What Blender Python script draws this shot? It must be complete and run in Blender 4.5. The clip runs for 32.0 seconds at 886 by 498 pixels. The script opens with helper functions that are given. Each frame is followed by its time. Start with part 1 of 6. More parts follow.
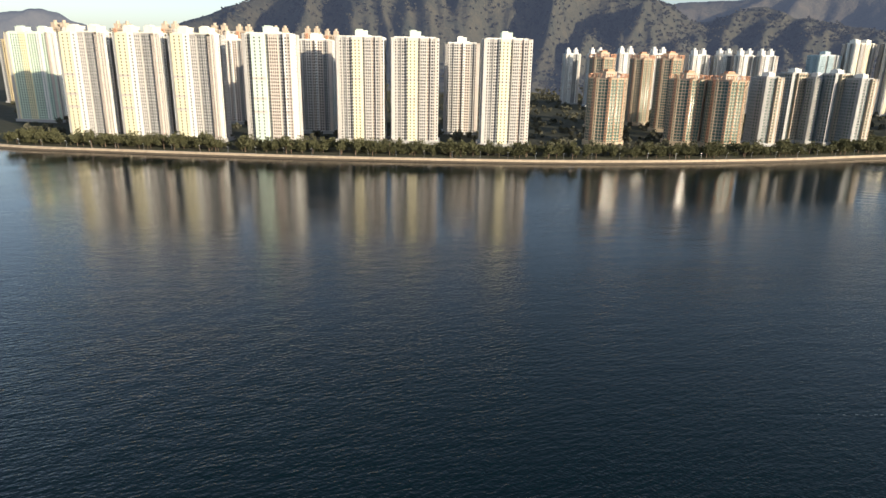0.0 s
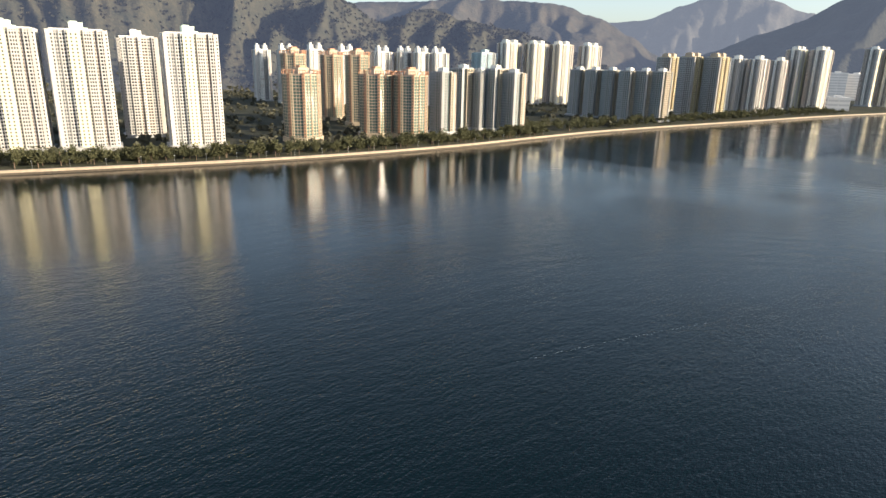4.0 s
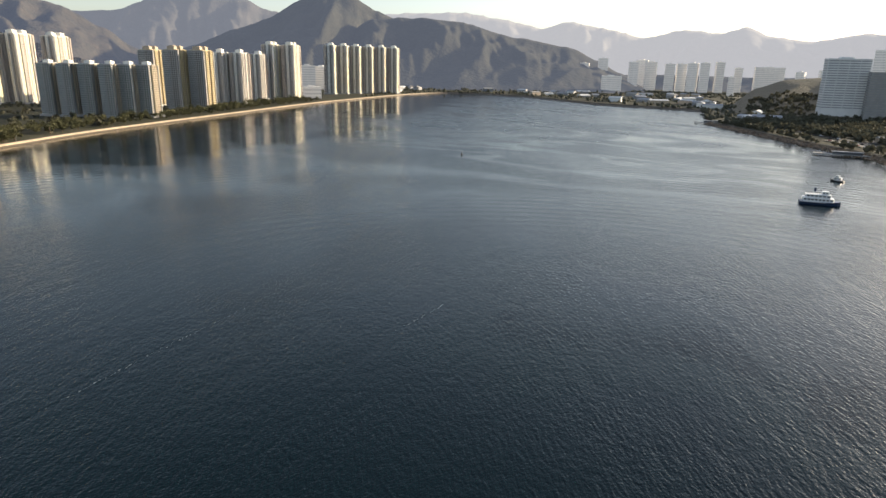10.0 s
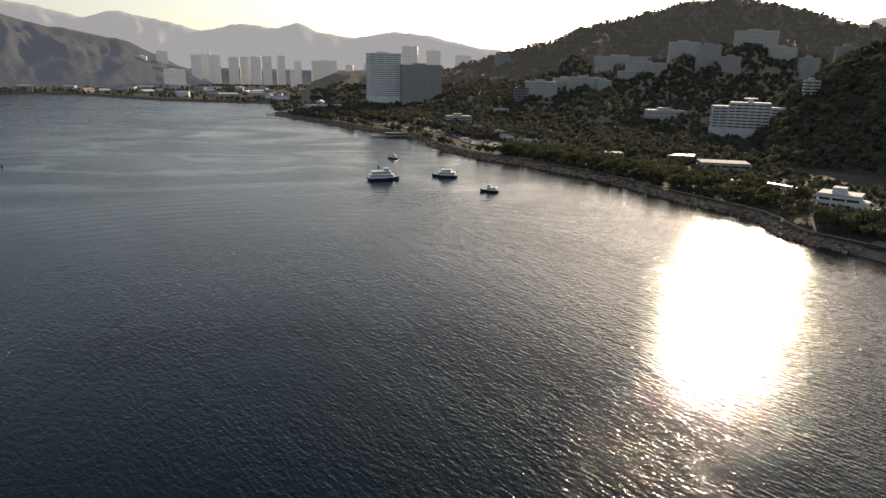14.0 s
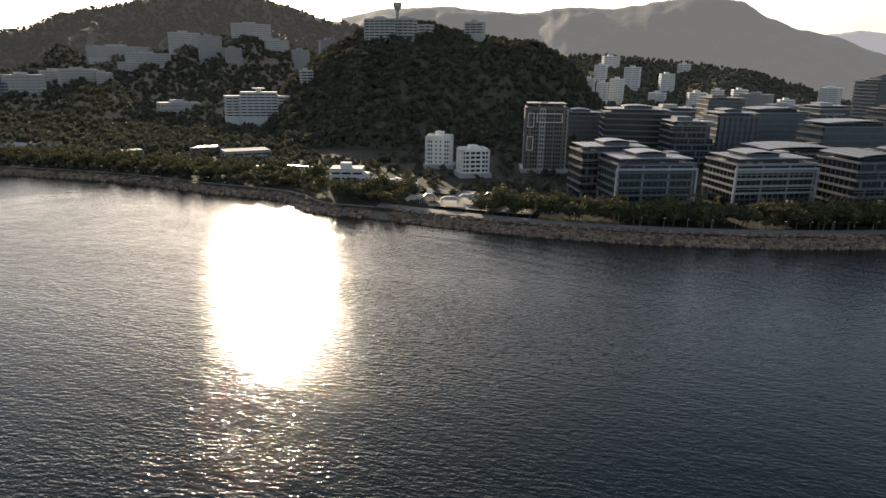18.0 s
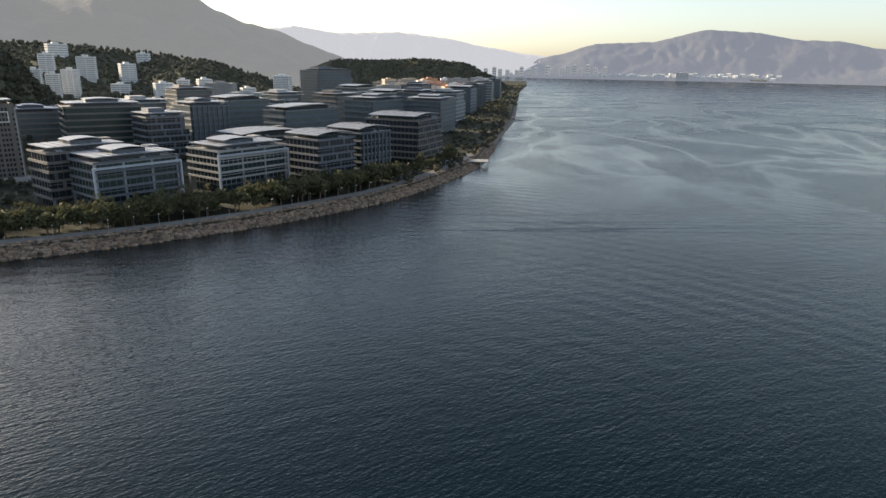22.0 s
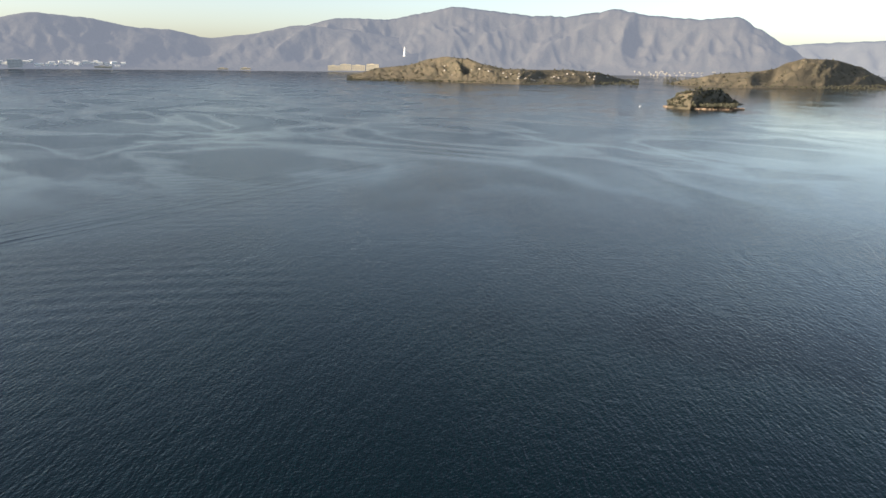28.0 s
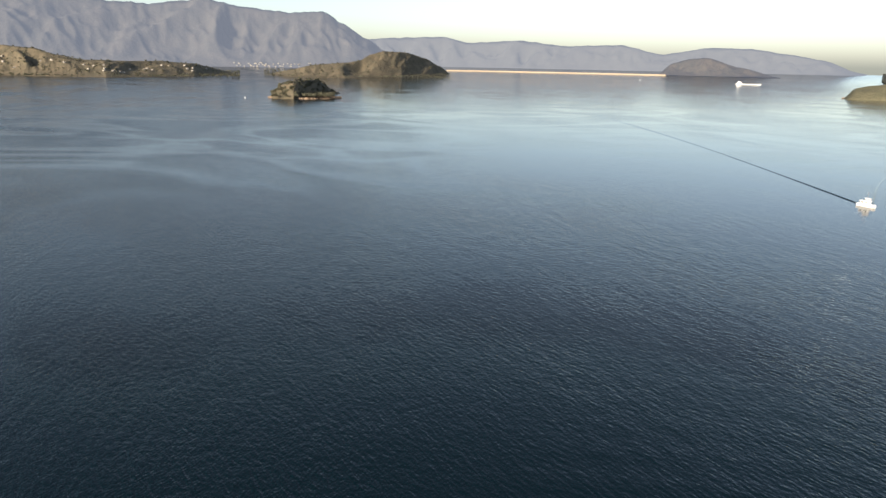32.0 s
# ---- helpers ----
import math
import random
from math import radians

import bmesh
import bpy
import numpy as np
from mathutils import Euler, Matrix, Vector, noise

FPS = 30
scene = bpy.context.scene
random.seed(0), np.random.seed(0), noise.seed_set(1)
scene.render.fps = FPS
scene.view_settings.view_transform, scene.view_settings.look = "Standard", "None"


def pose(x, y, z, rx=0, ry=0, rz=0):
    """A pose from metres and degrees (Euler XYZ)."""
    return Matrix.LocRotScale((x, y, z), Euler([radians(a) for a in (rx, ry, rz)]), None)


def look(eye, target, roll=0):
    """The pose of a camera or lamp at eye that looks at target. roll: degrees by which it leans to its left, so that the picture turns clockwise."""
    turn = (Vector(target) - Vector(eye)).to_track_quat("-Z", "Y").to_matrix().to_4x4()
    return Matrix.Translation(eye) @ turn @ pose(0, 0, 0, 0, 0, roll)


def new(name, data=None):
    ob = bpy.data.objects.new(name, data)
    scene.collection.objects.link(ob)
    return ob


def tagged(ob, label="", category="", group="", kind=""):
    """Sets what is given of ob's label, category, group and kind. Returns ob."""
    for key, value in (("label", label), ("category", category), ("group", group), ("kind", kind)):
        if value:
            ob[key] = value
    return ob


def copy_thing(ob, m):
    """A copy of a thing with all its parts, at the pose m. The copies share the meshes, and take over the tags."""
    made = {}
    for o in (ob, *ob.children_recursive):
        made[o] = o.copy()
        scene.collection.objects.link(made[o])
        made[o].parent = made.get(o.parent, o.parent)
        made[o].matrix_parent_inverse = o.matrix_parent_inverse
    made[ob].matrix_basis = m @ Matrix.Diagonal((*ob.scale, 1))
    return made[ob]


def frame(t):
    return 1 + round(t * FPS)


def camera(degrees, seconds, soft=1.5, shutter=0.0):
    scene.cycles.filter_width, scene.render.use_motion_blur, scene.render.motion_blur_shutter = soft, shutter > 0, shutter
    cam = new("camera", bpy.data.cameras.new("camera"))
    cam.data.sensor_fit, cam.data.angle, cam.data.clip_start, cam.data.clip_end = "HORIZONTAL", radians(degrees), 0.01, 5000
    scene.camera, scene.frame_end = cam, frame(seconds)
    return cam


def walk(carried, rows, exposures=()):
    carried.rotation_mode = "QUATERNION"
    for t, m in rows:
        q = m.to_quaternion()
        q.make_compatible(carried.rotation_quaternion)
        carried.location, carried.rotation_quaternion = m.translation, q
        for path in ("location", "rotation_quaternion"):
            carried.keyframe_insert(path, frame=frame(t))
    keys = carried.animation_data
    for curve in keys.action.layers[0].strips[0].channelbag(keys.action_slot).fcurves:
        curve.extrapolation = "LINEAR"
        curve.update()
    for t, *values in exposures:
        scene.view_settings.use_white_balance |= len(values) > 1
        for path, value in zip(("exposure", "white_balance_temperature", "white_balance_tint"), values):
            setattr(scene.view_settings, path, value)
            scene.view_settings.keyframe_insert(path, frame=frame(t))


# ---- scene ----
FOV = 70.06
PATH = [
    (0.0, 0.40, -16.70, -1.07), (0.5, -2.87, -16.68, -1.07), (1.0, -6.15, -16.67, -1.08), (1.5, -9.45, -16.64, -1.16),
    (2.0, -12.77, -16.62, -1.17), (2.5, -16.09, -16.58, -1.20), (3.0, -19.45, -16.56, -1.28), (3.5, -22.70, -16.51, -1.24),
    (5.5, -36.22, -16.43, -1.36), (6.0, -39.66, -16.36, -1.36), (6.5, -43.14, -16.33, -1.35), (7.0, -46.60, -16.29, -1.34),
    (7.5, -50.04, -16.23, -1.34), (8.0, -53.48, -16.22, -1.34), (8.5, -57.02, -16.17, -1.25), (9.0, -60.84, -16.16, -1.28),
    (9.5, -64.71, -16.13, -1.28), (10.0, -68.75, -16.10, -1.23), (10.5, -72.95, -16.07, -1.22), (11.0, -77.31, -16.05, -1.14),
    (11.5, -81.98, -16.00, -1.14), (12.0, -86.70, -15.99, -1.13), (12.5, -91.39, -15.98, -1.12), (13.0, -96.08, -15.95, -1.07),
    (13.5, -100.77, -15.93, -1.09), (14.0, -105.46, -15.92, -1.02), (14.5, -110.35, -15.90, -1.09), (16.5, -130.53, -15.92, -0.88),
    (17.0, -135.71, -15.95, -0.85), (17.5, -141.20, -15.96, -0.83), (18.0, -146.69, -15.97, -0.83), (18.5, -152.17, -15.99, -0.82),
    (19.0, -157.71, -16.00, -0.80), (19.5, -163.29, -16.01, -0.77), (20.0, -168.87, -16.05, -0.79), (20.5, -174.27, -16.06, -0.78),
    (21.0, -179.91, -16.08, -0.79), (21.5, -185.58, -16.12, -0.82), (22.0, -191.24, -16.13, -0.85), (22.5, -196.05, -16.16, -0.82),
    (23.0, -200.14, -16.19, -0.80), (23.5, -204.97, -16.20, -0.82), (24.0, -209.78, -16.23, -0.81), (24.5, -214.39, -16.24, -0.87),
    (25.0, -218.71, -16.25, -0.81), (25.5, -222.97, -16.29, -0.83), (27.5, -240.07, -16.42, -0.82), (28.0, -244.32, -16.44, -0.81),
    (28.5, -248.64, -16.47, -0.83), (29.0, -252.90, -16.50, -0.90), (29.5, -257.22, -16.53, -0.92), (30.0, -261.49, -16.55, -0.93),
    (30.5, -265.76, -16.58, -0.92), (31.0, -270.05, -16.57, -1.05), (31.5, -274.28, -16.59, -1.05), (32.0, -278.21, -16.61, -1.07),
]
H_EYE = 85.0
cam = camera(FOV, 32.0, soft=1.5)
walk(cam, [(t, pose(0, 0, H_EYE, 90 + pitch, roll, yaw)) for t, yaw, pitch, roll in PATH],
     exposures=[(0, 0.74, 6000, 11), (3.5, 1.06, 6050, 11), (7, 1.3, 6300, 12), (10, 1.0, 6450, 12), (13, 0.48, 6750, 14), (16.5, 0.6, 6750, 14), (19, 0.82, 6500, 13), (22, 1.25, 6400, 12), (24, 1.22, 6350, 13), (27, 1.22, 6200, 12), (32, 0.98, 6100, 12)])

# ---- light ----
SUN_AZ, SUN_EL = -132.0, 14.0
world = bpy.data.worlds.new("sky")
scene.world = world
world.use_nodes = True
wn = world.node_tree.nodes
sky = wn.new("ShaderNodeTexSky")
sky.sky_type = "NISHITA"
sky.sun_disc = False
sky.sun_elevation = radians(SUN_EL)
sky.sun_rotation = radians(-SUN_AZ)
sky.air_density, sky.dust_density, sky.ozone_density = 1.0, 1.4, 1.5
wn["Background"].inputs[1].default_value = 0.12
soft_sky = wn.new("ShaderNodeHueSaturation")
soft_sky.inputs["Saturation"].default_value = 0.7
world.node_tree.links.new(sky.outputs[0], soft_sky.inputs["Color"])
world.node_tree.links.new(soft_sky.outputs[0], wn["Background"].inputs[0])
sun_data = bpy.data.lights.new("sun", "SUN")
sun_data.energy, sun_data.angle, sun_data.color = 5.0, radians(0.6), (1.0, 0.83, 0.59)
sun = new("sun", sun_data)
to_sun = Vector((-math.sin(radians(SUN_AZ)) * math.cos(radians(SUN_EL)), math.cos(radians(SUN_AZ)) * math.cos(radians(SUN_EL)), math.sin(radians(SUN_EL))))
sun.matrix_world = look(to_sun * 1000, (0, 0, 0))


# ---- mesh and material tools ----
def polar(az, d, z=0.0):
    a = radians(az)
    return Vector((-math.sin(a) * d, math.cos(a) * d, z))


class Geo:
    """Vertices and faces of one mesh."""
    def __init__(self):
        self.v, self.f = [], []

    def add(self, verts, faces):
        n = len(self.v)
        self.v.extend(verts)
        self.f.extend([tuple(i + n for i in f) for f in faces])
        return self

    def box(self, x0, y0, z0, x1, y1, z1):
        return self.add([(x0, y0, z0), (x1, y0, z0), (x1, y1, z0), (x0, y1, z0), (x0, y0, z1), (x1, y0, z1), (x1, y1, z1), (x0, y1, z1)],
                        [(3, 2, 1, 0), (4, 5, 6, 7), (0, 1, 5, 4), (1, 2, 6, 5), (2, 3, 7, 6), (3, 0, 4, 7)])

    def prism(self, poly, z0, z1, inset=0.0):
        n = len(poly)
        cx, cy = sum(p[0] for p in poly) / n, sum(p[1] for p in poly) / n
        top = [(cx + (p[0] - cx) * (1 - inset), cy + (p[1] - cy) * (1 - inset), z1) for p in poly]
        return self.add([(p[0], p[1], z0) for p in poly] + top,
                        [tuple(reversed(range(n))), tuple(range(n, 2 * n))] + [(i, (i + 1) % n, n + (i + 1) % n, n + i) for i in range(n)])

    def tube(self, x, y, z0, z1, r0, r1, n=8):
        ring = lambda r, z: [(x + r * math.cos(2 * math.pi * i / n), y + r * math.sin(2 * math.pi * i / n), z) for i in range(n)]
        return self.add(ring(r0, z0) + ring(r1, z1), [tuple(reversed(range(n))), tuple(range(n, 2 * n))] + [(i, (i + 1) % n, n + (i + 1) % n, n + i) for i in range(n)])

    def grid(self, rows):
        """A sheet through rows of points of equal length."""
        n, m = len(rows), len(rows[0])
        return self.add([tuple(p) for row in rows for p in row], [(i * m + j, i * m + j + 1, (i + 1) * m + j + 1, (i + 1) * m + j) for i in range(n - 1) for j in range(m - 1)])

    def mesh(self, name, material, smooth=False):
        me = bpy.data.meshes.new(name)
        me.from_pydata(self.v, [], self.f)
        me.materials.append(material)
        if smooth:
            me.polygons.foreach_set("use_smooth", [True] * len(me.polygons))
        me.update()
        return me


def part(name, geo, material, parent, label="", smooth=False):
    me = geo if isinstance(geo, bpy.types.Mesh) else geo.mesh(name, material, smooth)
    ob = new(name, me)
    ob.parent = parent
    return tagged(ob, label)


def thing(name, label, category, group="", m=None):
    ob = new(name)
    ob.empty_display_size = 2
    ob.matrix_world = m if m is not None else Matrix.Identity(4)
    return tagged(ob, label, category, group)


def face_up(geo):
    """Turns every face so that its front looks up."""
    for i, f in enumerate(geo.f):
        a, b, c = (Vector(geo.v[k]) for k in (f[0], f[1], f[2]))
        d = Vector(geo.v[f[-1]])
        if ((b - a).cross(c - a) + (c - a).cross(d - a)).z < 0:
            geo.f[i] = tuple(reversed(f))
    return geo


def structure(name, geo, material, label, category, kind="structure", smooth=False):
    return tagged(new(name, geo.mesh(name, material, smooth)), label, category, "", kind)


def at(az, d, z=0.0, rz=0.0):
    p = polar(az, d, z)
    return pose(p.x, p.y, p.z, 0, 0, rz)


def material(name, color, rough=0.8, metal=0.0, vary=0.25, scale=0.2, bump=0.0, bump_scale=2.0, color2=None, spec=0.4, haze_glow=None):
    """A noisy surface: two colours mixed by noise at two scales, with fine relief. Any emission is haze put into the
    surface.
    """
    m = bpy.data.materials.new(name)
    m.use_nodes = True
    nt = m.node_tree
    n, ln = nt.nodes, nt.links
    b = n["Principled BSDF"]
    pos = n.new("ShaderNodeNewGeometry")
    big, small = n.new("ShaderNodeTexNoise"), n.new("ShaderNodeTexNoise")
    big.inputs["Scale"].default_value, small.inputs["Scale"].default_value = scale, scale * 9
    big.inputs["Detail"].default_value, small.inputs["Detail"].default_value = 4, 3
    add = n.new("ShaderNodeMath")
    add.operation = "MULTIPLY_ADD"
    add.inputs[1].default_value = 0.45
    half = n.new("ShaderNodeMath")
    half.operation = "MULTIPLY"
    half.inputs[1].default_value = 0.55
    ramp = n.new("ShaderNodeMapRange")
    ramp.inputs[1].default_value, ramp.inputs[2].default_value = 0.32, 0.68
    mix = n.new("ShaderNodeMix")
    mix.data_type = "RGBA"
    c2 = color2 or tuple(c * (1 - vary) for c in color)
    mix.inputs[6].default_value, mix.inputs[7].default_value = (*c2, 1), (*color, 1)
    for t in (big, small):
        ln.new(pos.outputs["Position"], t.inputs["Vector"])
    ln.new(big.outputs[0], half.inputs[0])
    ln.new(small.outputs[0], add.inputs[0])
    ln.new(half.outputs[0], add.inputs[2])
    ln.new(add.outputs[0], ramp.inputs[0])
    ln.new(ramp.outputs[0], mix.inputs[0])
    ln.new(mix.outputs[2], b.inputs["Base Color"])
    b.inputs["Roughness"].default_value, b.inputs["Metallic"].default_value, b.inputs["Specular IOR Level"].default_value = rough, metal, spec
    if bump:
        bn, bt = n.new("ShaderNodeBump"), n.new("ShaderNodeTexNoise")
        bt.inputs["Scale"].default_value, bt.inputs["Detail"].default_value = bump_scale, 5
        bn.inputs["Distance"].default_value = bump
        ln.new(pos.outputs["Position"], bt.inputs["Vector"])
        ln.new(bt.outputs[0], bn.inputs["Height"])
        ln.new(bn.outputs[0], b.inputs["Normal"])
    # emission that imitates haze in front of a distant surface
    if haze_glow:
        b.inputs["Emission Color"].default_value, b.inputs["Emission Strength"].default_value = (*haze_glow[:3], 1), haze_glow[3]
    return m


def water_material():
    """Wind ripples, chop and a long ring swell as true slopes over a dark body; slicks and lee waters lie calmer."""
    m = bpy.data.materials.new("sea_water")
    m.use_nodes = True
    n, ln = m.node_tree.nodes, m.node_tree.links
    n.remove(n["Principled BSDF"])
    geo = n.new("ShaderNodeNewGeometry")
    here = geo.outputs["Position"]

    def calc(op, a, b=None, c=None):
        k = n.new("ShaderNodeMath")
        k.operation = op
        for i, v in enumerate((a, b, c)):
            if v is None:
                continue
            if isinstance(v, (int, float)):
                k.inputs[i].default_value = v
            else:
                ln.new(v, k.inputs[i])
        return k.outputs[0]

    def ease(v, lo, hi, out_lo, out_hi):
        k = n.new("ShaderNodeMapRange")
        k.interpolation_type = "SMOOTHSTEP"
        ln.new(v, k.inputs[0])
        for i, x in enumerate((lo, hi, out_lo, out_hi)):
            k.inputs[i + 1].default_value = x
        return k.outputs[0]

    def cloud(vec, scale, detail=2.0, distortion=0.0, angle=0.0, stretch=1.0, shift=0.0):
        mp = n.new("ShaderNodeMapping")
        mp.vector_type = "TEXTURE"
        mp.inputs["Location"].default_value = (shift, shift * 0.7, 0)
        mp.inputs["Rotation"].default_value[2] = radians(angle)
        mp.inputs["Scale"].default_value = (stretch, 1, 1)
        t = n.new("ShaderNodeTexNoise")
        t.inputs["Scale"].default_value, t.inputs["Detail"].default_value, t.inputs["Distortion"].default_value = scale, detail, distortion
        ln.new(vec, mp.inputs["Vector"])
        ln.new(mp.outputs[0], t.inputs["Vector"])
        return t.outputs[0]

    split = n.new("ShaderNodeSeparateXYZ")
    ln.new(here, split.inputs[0])
    x, y = split.outputs["X"], split.outputs["Y"]
    out = calc("SQRT", calc("ADD", calc("MULTIPLY", x, x), calc("MULTIPLY", y, y)))
    broad = calc("SUBTRACT", cloud(here, 0.0032, 4, 0.8), 0.5)
    # thin winding slicks out in the open harbour
    thread = calc("ABSOLUTE", calc("SUBTRACT", cloud(here, 0.0042, 5, 1.6, 70, 1.7, 310.0), 0.5))
    slick = ease(thread, -0.02, 0.075, SLICK, 1.0)
    open_water = ease(out, 320, 560, 0.0, 1.0)
    slick = calc("ADD", 1.0, calc("MULTIPLY", open_water, calc("SUBTRACT", slick, 1.0)))
    # the lee of the tower shore, and a sheltered sheet before the islands
    lee = ease(calc("MULTIPLY_ADD", broad, 260.0, calc("MULTIPLY_ADD", x, -0.2, y)), 150, 330, 1.0, LEE)
    sheet = calc("MULTIPLY_ADD", broad, 420.0, calc("MULTIPLY_ADD", x, -0.665, y))
    still = calc("MULTIPLY", ease(sheet, 190, 330, 0.0, 1.0), ease(x, -520, -330, 1.0, 0.0))
    still = calc("MULTIPLY_ADD", still, STILL - 1.0, 1.0)
    gusts = ease(cloud(here, 0.011, 3, 0.5, 20, 2.0), 0.36, 0.62, 0.72, 1.12)
    wind = calc("MULTIPLY", calc("MULTIPLY", slick, lee), calc("MULTIPLY", still, gusts))
    shaped = calc("MULTIPLY", wind, ease(out, 300, 900, 1.0, 0.75))
    # swell rings, strongest over the middle of the harbour
    swell_k = ease(cloud(here, 0.0058, 2, 0.4, 0, 1.0, 90.0), 0.40, 0.60, 0.0, 1.0)
    east = calc("SUBTRACT", x, 150.0)
    middle = calc("SQRT", calc("ADD", calc("MULTIPLY", east, east), calc("MULTIPLY", y, y)))
    swell_k = calc("MULTIPLY", calc("MULTIPLY", swell_k, ease(middle, 130, 300, 0.0, 1.0)), calc("MULTIPLY", lee, ease(calc("MULTIPLY_ADD", y, -0.5, x), -260, -60, 0.0, 1.0)))

    def surface(vec):
        chop = calc("ADD", calc("MULTIPLY", cloud(vec, 0.85, 2, 0.3, 24, 2.4), 0.26 * CHOP), calc("MULTIPLY", cloud(vec, 1.6, 2, 0.2, -28, 1.7, 55.0), 0.13 * CHOP))
        chop = calc("ADD", chop, calc("MULTIPLY", cloud(vec, 0.2, 1, 0.2, 8, 3.0), 0.22 * CHOP))
        mp = n.new("ShaderNodeMapping")
        mp.inputs["Location"].default_value = (-150, -10, 0)
        rings = n.new("ShaderNodeTexWave")
        rings.wave_type, rings.rings_direction = "RINGS", "Z"
        rings.inputs["Scale"].default_value, rings.inputs["Distortion"].default_value, rings.inputs["Detail"].default_value, rings.inputs["Detail Scale"].default_value = 0.027, 2.4, 2.0, 0.25
        ln.new(vec, mp.inputs["Vector"])
        ln.new(mp.outputs[0], rings.inputs["Vector"])
        return calc("ADD", calc("MULTIPLY", chop, shaped), calc("MULTIPLY", calc("MULTIPLY", rings.outputs["Fac"], swell_k), SWELL))

    step = 0.12
    heights = []
    for dx, dy in ((0, 0), (step, 0), (0, step)):
        shift = n.new("ShaderNodeVectorMath")
        shift.inputs[1].default_value = (dx, dy, 0)
        ln.new(here, shift.inputs[0])
        heights.append(surface(shift.outputs[0]))
    tilt = n.new("ShaderNodeCombineXYZ")
    for i in (1, 2):
        ln.new(calc("MULTIPLY", calc("SUBTRACT", heights[0], heights[i]), 1 / step), tilt.inputs[i - 1])
    add, unit = n.new("ShaderNodeVectorMath"), n.new("ShaderNodeVectorMath")
    unit.operation = "NORMALIZE"
    ln.new(geo.outputs["Normal"], add.inputs[0])
    ln.new(tilt.outputs[0], add.inputs[1])
    ln.new(add.outputs[0], unit.inputs[0])
    normal = unit.outputs[0]
    sea = n.new("ShaderNodeBsdfPrincipled")
    sea.inputs["Base Color"].default_value = (0.0003, 0.0058, 0.0078, 1)
    sea.inputs["IOR"].default_value = 1.26
    # ripples finer than the shaped waves, mostly out in the open
    ln.new(calc("MULTIPLY", calc("SQRT", wind), ease(out, 250, 900, 0.07, 0.27)), sea.inputs["Roughness"])
    ln.new(normal, sea.inputs["Normal"])
    ln.new(sea.outputs[0], n["Material Output"].inputs["Surface"])
    return m


# how much of the wind's chop reaches slicks, lee and sheltered sheet; chop and swell heights
SLICK, LEE, STILL, CHOP, SWELL = 0.30, 0.32, 0.62, 1.03, 0.11
WATER = water_material()
GROUND = material("mixed_ground", (0.07, 0.065, 0.048), 0.95, scale=0.03, color2=(0.03, 0.036, 0.022), bump=0.5, bump_scale=0.3, spec=0.1)
WOOD_GREEN = material("hill_woods", (0.115, 0.105, 0.068), 0.95, scale=0.02, color2=(0.075, 0.075, 0.05), bump=4.0, bump_scale=0.12, spec=0.1)
# faint emission on the campus ridge and east hills stands in for haze
RIDGE_HAZE = material("haze_glow_ridge_woods", (0.095, 0.088, 0.062), 0.95, scale=0.02, color2=(0.065, 0.065, 0.047), bump=4.0, bump_scale=0.12, spec=0.1, haze_glow=(0.44, 0.41, 0.38, 0.05))
HILL_EAST_HAZE = material("haze_glow_sunlit_woods", (0.07, 0.062, 0.04), 0.95, scale=0.012, color2=(0.028, 0.032, 0.024), bump=5.0, bump_scale=0.08, spec=0.05, haze_glow=(0.32, 0.37, 0.53, 0.09))
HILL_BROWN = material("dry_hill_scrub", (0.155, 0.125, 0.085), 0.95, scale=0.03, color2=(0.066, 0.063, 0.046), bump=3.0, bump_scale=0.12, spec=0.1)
# mid-distance slopes: bluish or grey emission imitates the haze before them
DISTANT_HAZE = material("haze_glow_distant_woods", (0.078, 0.065, 0.047), 0.95, scale=0.014, color2=(0.036, 0.037, 0.03), bump=6.0, bump_scale=0.06, spec=0.05, haze_glow=(0.33, 0.39, 0.54, 0.13))
HAZE_WEST = material("hazy_west_woods", (0.05, 0.046, 0.034), 0.95, scale=0.01, color2=(0.024, 0.025, 0.02), bump=4.0, bump_scale=0.05, spec=0.05, haze_glow=(0.47, 0.47, 0.46, 0.22))
MID_HAZE = material("hazy_slope_woods", (0.052, 0.049, 0.036), 0.95, scale=0.014, color2=(0.027, 0.03, 0.024), bump=5.0, bump_scale=0.06, spec=0.05, haze_glow=(0.37, 0.42, 0.54, 0.125))
# far ranges: haze painted in as pale emission
FAR_HILL_HAZE = material("haze_glow_far_mountain", (0.066, 0.06, 0.052), 0.95, scale=0.012, color2=(0.038, 0.039, 0.036), bump=4, bump_scale=0.04, spec=0.05, haze_glow=(0.38, 0.41, 0.48, 0.25))
FAR_PALE_HAZE = material("haze_glow_far_hills", (0.05, 0.05, 0.045), 0.95, scale=0.004, color2=(0.04, 0.04, 0.037), spec=0.05, haze_glow=(0.43, 0.46, 0.52, 0.30))
HAZE_HILL = material("haze_mountain", (0.10, 0.09, 0.075), 0.95, scale=0.004, color2=(0.07, 0.07, 0.06), spec=0.05, haze_glow=(0.58, 0.58, 0.60, 0.42))
TAN_STONE = material("tan_seawall_stone", (0.50, 0.40, 0.28), 0.9, color2=(0.27, 0.215, 0.155), scale=0.25, bump=0.25, bump_scale=0.8)
GREY_ROCK = material("grey_revetment_rock", (0.25, 0.205, 0.16), 0.9, color2=(0.10, 0.085, 0.07), scale=0.35, bump=0.3, bump_scale=0.9)
PAVING = material("pale_paving", (0.24, 0.225, 0.20), 0.85, vary=0.2, scale=0.3)
